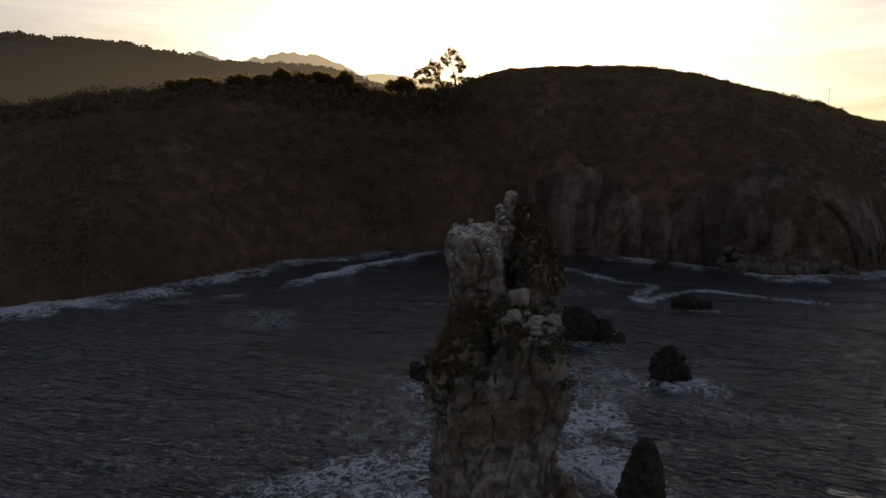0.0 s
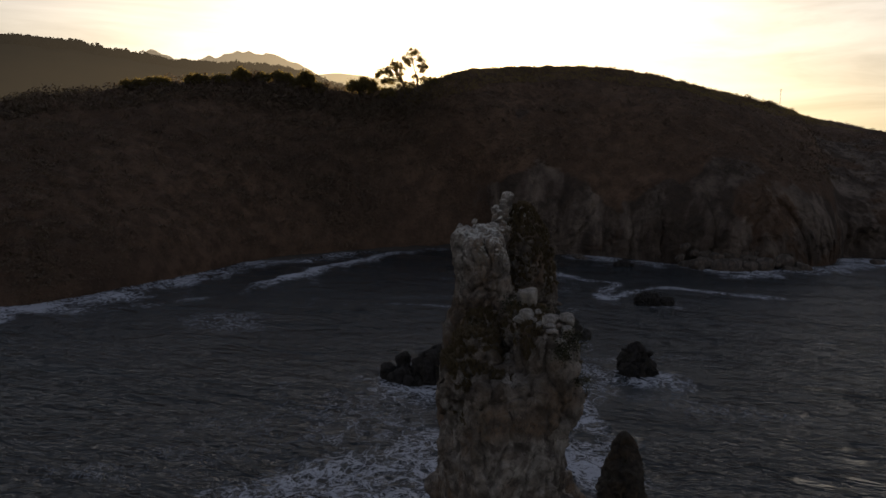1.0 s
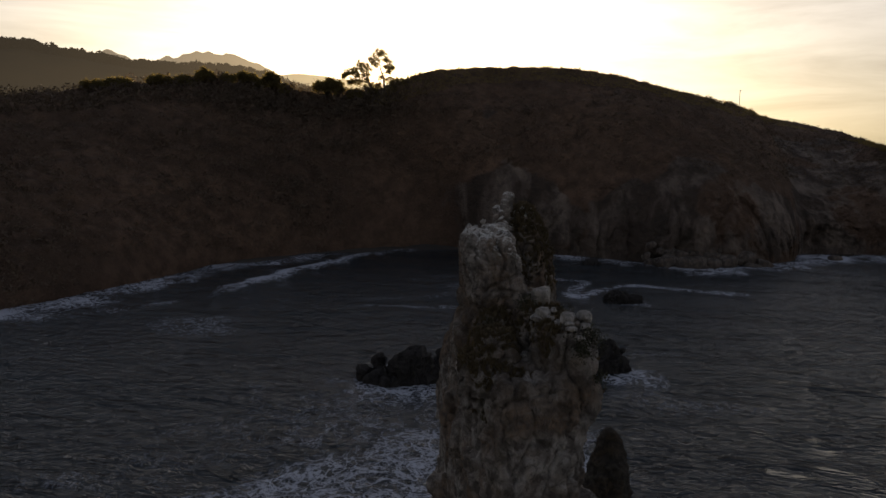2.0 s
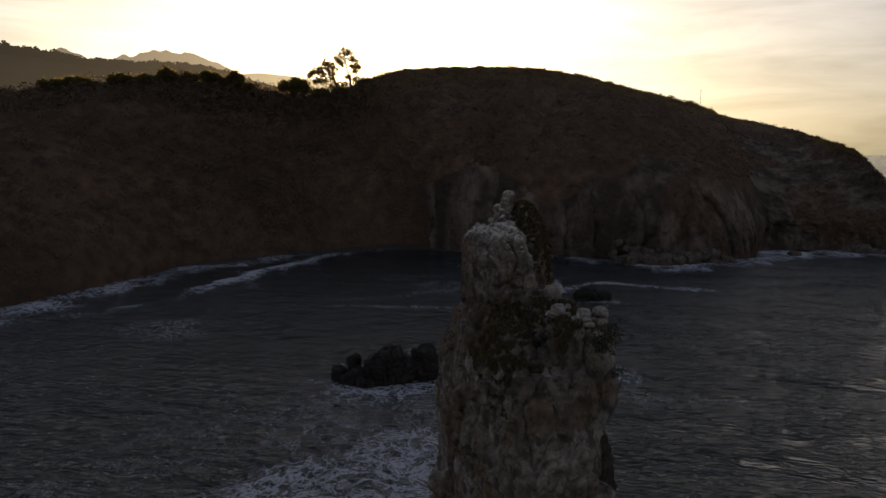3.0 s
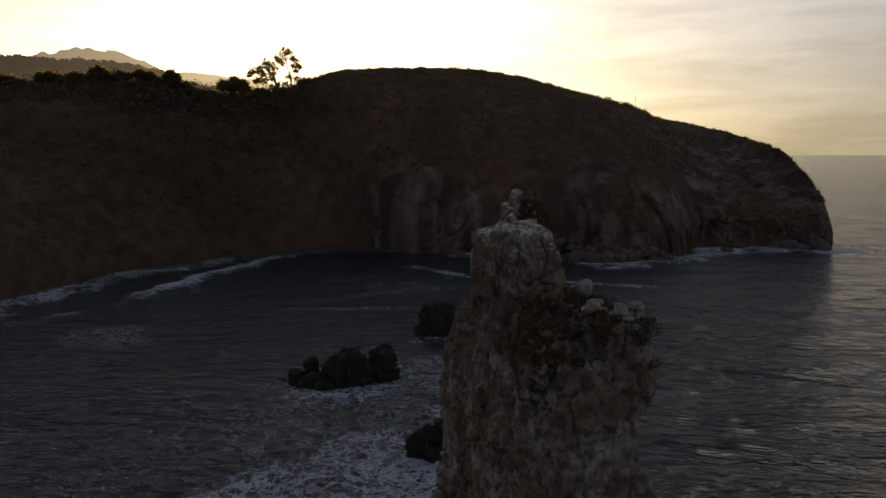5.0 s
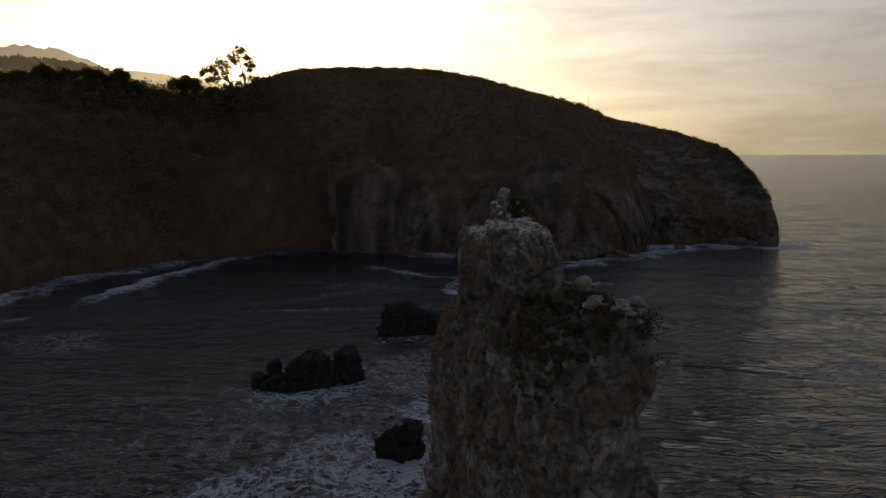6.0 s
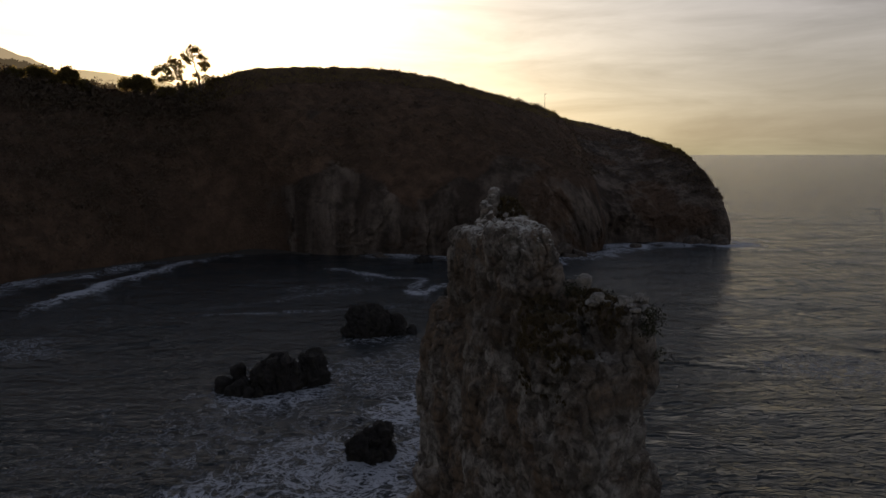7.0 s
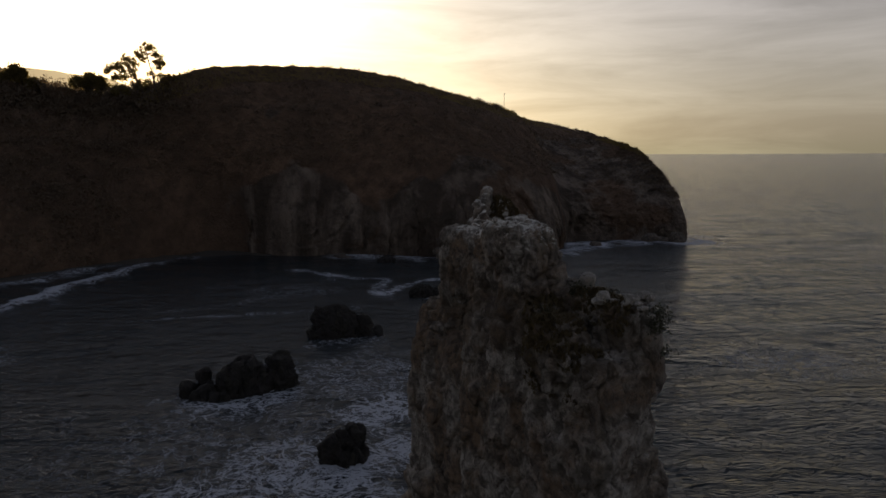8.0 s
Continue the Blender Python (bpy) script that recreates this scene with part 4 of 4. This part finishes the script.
def ridge_trees():
    rng = np.random.default_rng(4)
    k = 1 / 6.1
    # masses of the two open crowns: across, up, radius
    tall = [(-6, 79, 8), (4, 76, 6), (-14, 67, 8), (-5, 66, 9), (7, 66, 8), (16, 62, 7), (-10, 58, 6), (12, 53, 7), (22, 52, 5), (15, 44, 5), (4, 33, 6), (16, 29, 7), (26, 26, 7), (35, 29, 6), (40, 24, 4), (-4, 20, 6), (-14, 20, 8), (-22, 14, 8), (-20, 5, 7), (24, 12, 6), (-10, 9, 6)]
    left = [(-30, 54, 8), (-38, 58, 7), (-24, 48, 7), (-36, 47, 8), (-46, 46, 7), (-54, 42, 7), (-62, 41, 6), (-67, 35, 5), (-44, 36, 5), (-50, 26, 7), (-40, 25, 6), (-56, 23, 4), (-28, 37, 7), (-26, 29, 4), (-16, 12, 6)]
    spot = ridge_at(19.2) + Vector((0, 0, -0.4))
    for masses, foot, top, label, seed in ((tall, (9, 0, 0), (-4, 0, 74), "tall open-crowned tree on the ridge against the low sun", 61), (left, (-12, 0, 0), (-34, 0, 50), "leaning open-crowned tree beside the taller one", 62)):
        lump = [(x * k, rng.uniform(-1.0, 1.0), z * k, r * k) for x, z, r in masses]
        tufts = airy([(x, y, z, 1.3 * r) for x, y, z, r in lump], rng, 24, 0.26, 0.48)
        stems = limbs([c * k for c in foot], [c * k for c in top], lump, 0.30)
        stems += [([Vector(stems[1 + n // 24][0][-1]), Vector(t[:3])], 0.05) for n, t in enumerate(tufts) if n % 4 == 0]
        tree(label, spot, stems, tufts, 300, 0.14, seed)
    # the broad tree and the darker ones further along
    rows = ((3.2, 6.6, 5.6, "broad round-topped tree on the ridge"), (-13.0, 2.4, 6.0, "dark bushy tree on the ridge"), (-9.5, 1.8, 3.0, "low bush beside the dark tree on the ridge"), (-17.0, 2.2, 3.0, "small rounded tree on the ridge"), (-20.5, 3.0, 4.4, "rounded tree on the ridge"), (-26.0, 2.2, 3.4, "low rounded tree on the ridge"), (-33.0, 3.4, 4.4, "bushy tree standing above the wooded slope"), (-38.0, 2.8, 2.8, "rounded tree above the wooded slope"), (-45.0, 3.6, 2.4, "low tree on the wooded ridge"), (-55.0, 4.4, 2.2, "spreading low tree on the wooded ridge"), (-62.0, 3.8, 2.6, "rounded tree on the wooded ridge"), (11.5, 2.4, 2.2, "low bush on the ridge"))
    for n, (x, wide, high, label) in enumerate(rows):
        spot = ridge_at(x) + Vector((0, 0, -0.3))
        lump = [(rng.uniform(-0.8, 0.8) * wide, rng.uniform(-1, 1), high * rng.uniform(0.2, 0.85), rng.uniform(0.20, 0.30) * wide) for _ in range(18)]
        lump = [(a, b, min(c, high * (1.0 - 0.5 * (a / wide) ** 2) * rng.uniform(0.72, 1.08) - 0.6 * d), d * rng.uniform(0.7, 1.2)) for a, b, c, d in lump]
        tree(label, spot, limbs((0, 0, 0), (0, 0, high * 0.7), lump[:6], 0.2), airy(lump, rng, 20, 0.40, 0.75), 100, 0.24, 70 + n)
    # single trees that stand clear on the far hill's crest, in its glowing haze material
    crest = FAR_P[:, -1, :]
    for n, (az, high, wide) in enumerate(((-25.3, 6, 4), (-23.9, 7, 5), (-23.0, 9.5, 4), (-22.3, 10, 3.5), (-21.8, 9, 3.5), (-20.9, 5.5, 3.5), (-20.2, 7, 4), (-19.2, 6, 4.5), (-18.2, 6.5, 5), (-16.9, 5, 3), (-16.2, 5, 3), (-13.2, 6, 4), (-9.0, 4.5, 3.5), (-4.9, 4.5, 3))):
        spot = Vector(crest[int(np.argmin(np.abs(np.degrees(np.arctan2(crest[:, 0] + 5, crest[:, 1] - 1)) - az)))]) - Vector((0, 0, 0.6))
        lump = [(rng.uniform(-0.6, 0.6) * wide, rng.uniform(-1.5, 1.5), high * rng.uniform(0.4, 0.9), rng.uniform(0.22, 0.36) * wide) for _ in range(9)]
        tree("tree standing clear on the far wooded hill's crest", spot, limbs((0, 0, 0), (0, 0, high * 0.75), lump[:5], 0.4), airy(lump, rng, 6, 0.7, 1.2), 16, 0.55, 90 + n, FAR_WOOD_HAZE)


ridge_trees()


def scattered(spots, low, high, per, size, mat, name, seed, flat=0.8):
    """Low crowns of leaf sprays over the ground."""
    rng = np.random.default_rng(seed)
    lobes = []
    for x, y, z in spots:
        r = rng.uniform(low, high)
        lobes.append((x, y, z + r * rng.uniform(0.2, flat), r))
    return leaves(lobes, per, size, mat, name, seed, 0.7, True)


def growth():
    rng = np.random.default_rng(12)
    ns, nu, _ = HEAD.shape
    flat = HEAD.reshape(-1, 3)
    u = HEAD_U.ravel()
    edge = flat[:, 0] + 9 * vnoise(flat * 0.05, 18) - 16 * (u - 0.9)
    edge = edge + np.random.default_rng(3).normal(0, 9, len(edge))
    wood = np.nonzero((edge < 16) & (flat[:, 0] > -140) & (u + 0.12 * vnoise(flat * 0.04, 19) > 0.0) & (u < 1.03))[0]
    me = scattered(flat[rng.choice(wood, 3000)], 0.8, 1.9, 12, 0.28, WOOD_LEAF, "woodland", 13, 0.25)
    tagged(new("woodland", me), "dense dark woodland and scrub on the slope above the beach", "woodland", kind="stuff")
    ragged = wood[u[wood] > 0.8]
    me = scattered(flat[rng.choice(ragged, 1500)], 0.8, 2.0, 14, 0.30, WOOD_LEAF, "treetops", 16, 0.8)
    tagged(new("treetops", me), "ragged dark treetops along the wooded ridge", "woodland", kind="stuff")
    heath = np.nonzero((edge > 10) & (flat[:, 0] < 235) & (u > 0.45) & (u < 1.02))[0]
    pick = rng.choice(heath, 5200)
    me = scattered(flat[pick], 0.25, 0.8, 34, 0.26, WOOD_LEAF, "scrub", 14, 0.2)
    tagged(new("scrub", me), "low gorse and heather bushes over the headland", "scrub", kind="stuff")
    crest = np.nonzero((u > 0.90) & (u < 1.02) & (flat[:, 0] > 16) & (flat[:, 0] < 190))[0]
    foot = flat[rng.choice(crest, 26000)] + rng.uniform(-0.4, 0.4, (26000, 3)) * (1, 1, 0)
    tip = foot + np.stack([rng.normal(0, 0.16, 26000), rng.normal(0, 0.16, 26000), rng.uniform(0.25, 0.75, 26000)], 1)
    a = rng.uniform(0, np.pi, 26000)
    side = 0.07 * np.stack([np.cos(a), np.sin(a), 0 * a], 1)
    me = mesh_of("ridge_grass", np.stack([foot - side, foot + side, tip], 1).reshape(-1, 3), np.arange(78000).reshape(-1, 3), RIDGE_GRASS, False)
    tagged(new("ridge_grass", me), "dry grass along the headland's crest lit from behind", "grass", kind="stuff")
    knoll = np.nonzero((u > 0.95) & (u < 1.01) & (flat[:, 0] > 126) & (flat[:, 0] < 146))[0]
    me = scattered(flat[rng.choice(knoll, 90)], 0.5, 1.0, 40, 0.20, WOOD_LEAF, "thicket", 19, 0.7)
    tagged(new("thicket", me), "low dark thicket on the headland's shoulder", "scrub", kind="stuff")
    far = FAR_P[:, -5:, :].reshape(-1, 3)
    pick = rng.choice(len(far), 1500)
    # these crowns carry the far hill's emissive haze too
    me = scattered(far[pick], 2.4, 5.4, 3.2, 1.7, FAR_WOOD_HAZE, "hazed_far_woodland", 15, 1.15)
    tagged(new("hazed_far_woodland", me), "line of trees along the far wooded hill", "woodland", kind="stuff")


growth()


# ---- rubble under the cliffs ----
def rubble():
    dice = random.Random(21)
    foot = spline([(58, 188), (72, 178), (84, 169), (96, 164.5), (110, 164), (126, 172), (150, 176), (164, 165.5)], 60)
    for n in range(64):
        x, y = foot[dice.choice(range(15, 31)) if n < 52 else dice.randrange(60)]
        climb = dice.uniform(0, 1) ** 1.5 if n < 52 else 0.0
        w = dice.uniform(0.9, 2.9) * (1 - 0.3 * climb)
        bm = bmesh.new()
        for _ in range(24):
            d = Vector((dice.gauss(0, 1), dice.gauss(0, 1), dice.gauss(0, 1))).normalized()
            s = max(abs(d.x), abs(d.y), abs(d.z)) ** -0.6
            bm.verts.new((d.x * s * w, d.y * s * w * 0.8, d.z * s * w * 0.8))
        bmesh.ops.convex_hull(bm, input=bm.verts)
        bmesh.ops.delete(bm, geom=[v for v in bm.verts if not v.link_faces], context="VERTS")
        bmesh.ops.bevel(bm, geom=list(bm.edges), offset=0.06 * w, segments=1, affect="EDGES")
        me = bpy.data.meshes.new("boulder")
        bm.to_mesh(me)
        bm.free()
        me.materials.append(CLIFF_BOULDER)
        ob = new("boulder", me)
        ob.location = (x + dice.uniform(-2, 2), y - 3.0 + 4.5 * climb + dice.uniform(0, 1.0), dice.uniform(-0.2, 0.4) * w + 4.5 * climb)
        tagged(ob, "angular grey boulder fallen at the foot of the cliff", "boulder", group="boulders under the cliffs")


CLIFF_BOULDER = limestone("cliff_boulder", pale=(0.19, 0.165, 0.15), warm=(0.14, 0.105, 0.085), dark=(0.05, 0.042, 0.037), size=3.0)
rubble()


# ---- mast ----
def mast():
    crest = HEAD[:, int(np.argmin(np.abs(HEAD_U[0] - 0.985))), :]
    az = np.degrees(np.arctan2(crest[:, 0] + 1.25, crest[:, 1] - 0.43))
    k = int(np.argmin(np.abs(az - 31.95)))
    spot = Vector(crest[k])
    root = thing("mast", "thin steel pole on the headland's shoulder", "mast", spot - Vector((0, 0, 0.3)))
    for name, pts, r in (("pole", [(0, 0, 0), (0, 0, 3.0), (0, 0, 6.2)], 0.10), ("base", [(0, 0, 0), (0, 0, 0.5)], 0.30), ("crossarm", [(-0.1, 0, 6.1), (0.5, 0, 6.15)], 0.10)):
        bm = bmesh.new()
        tube(bm, pts, [r] * len(pts), 8)
        me = bpy.data.meshes.new(name)
        bm.to_mesh(me)
        bm.free()
        me.materials.append(STEEL)
        part(name, me, root)


mast()

for at, r, seed in (((2.95, 16.35), 0.26, 401), ((2.35, 16.15), 0.30, 402), ((2.6, 16.2), 0.26, 406), ((2.5, 17.8), 0.2, 403), ((0.7, 18.3), 0.2, 404), ((1.6, 18.1), 0.24, 405), ((2.75, 17.0), 0.16, 407)):
    shrub(at, r, "small dark shrub rooted among the stack's stones", seed)
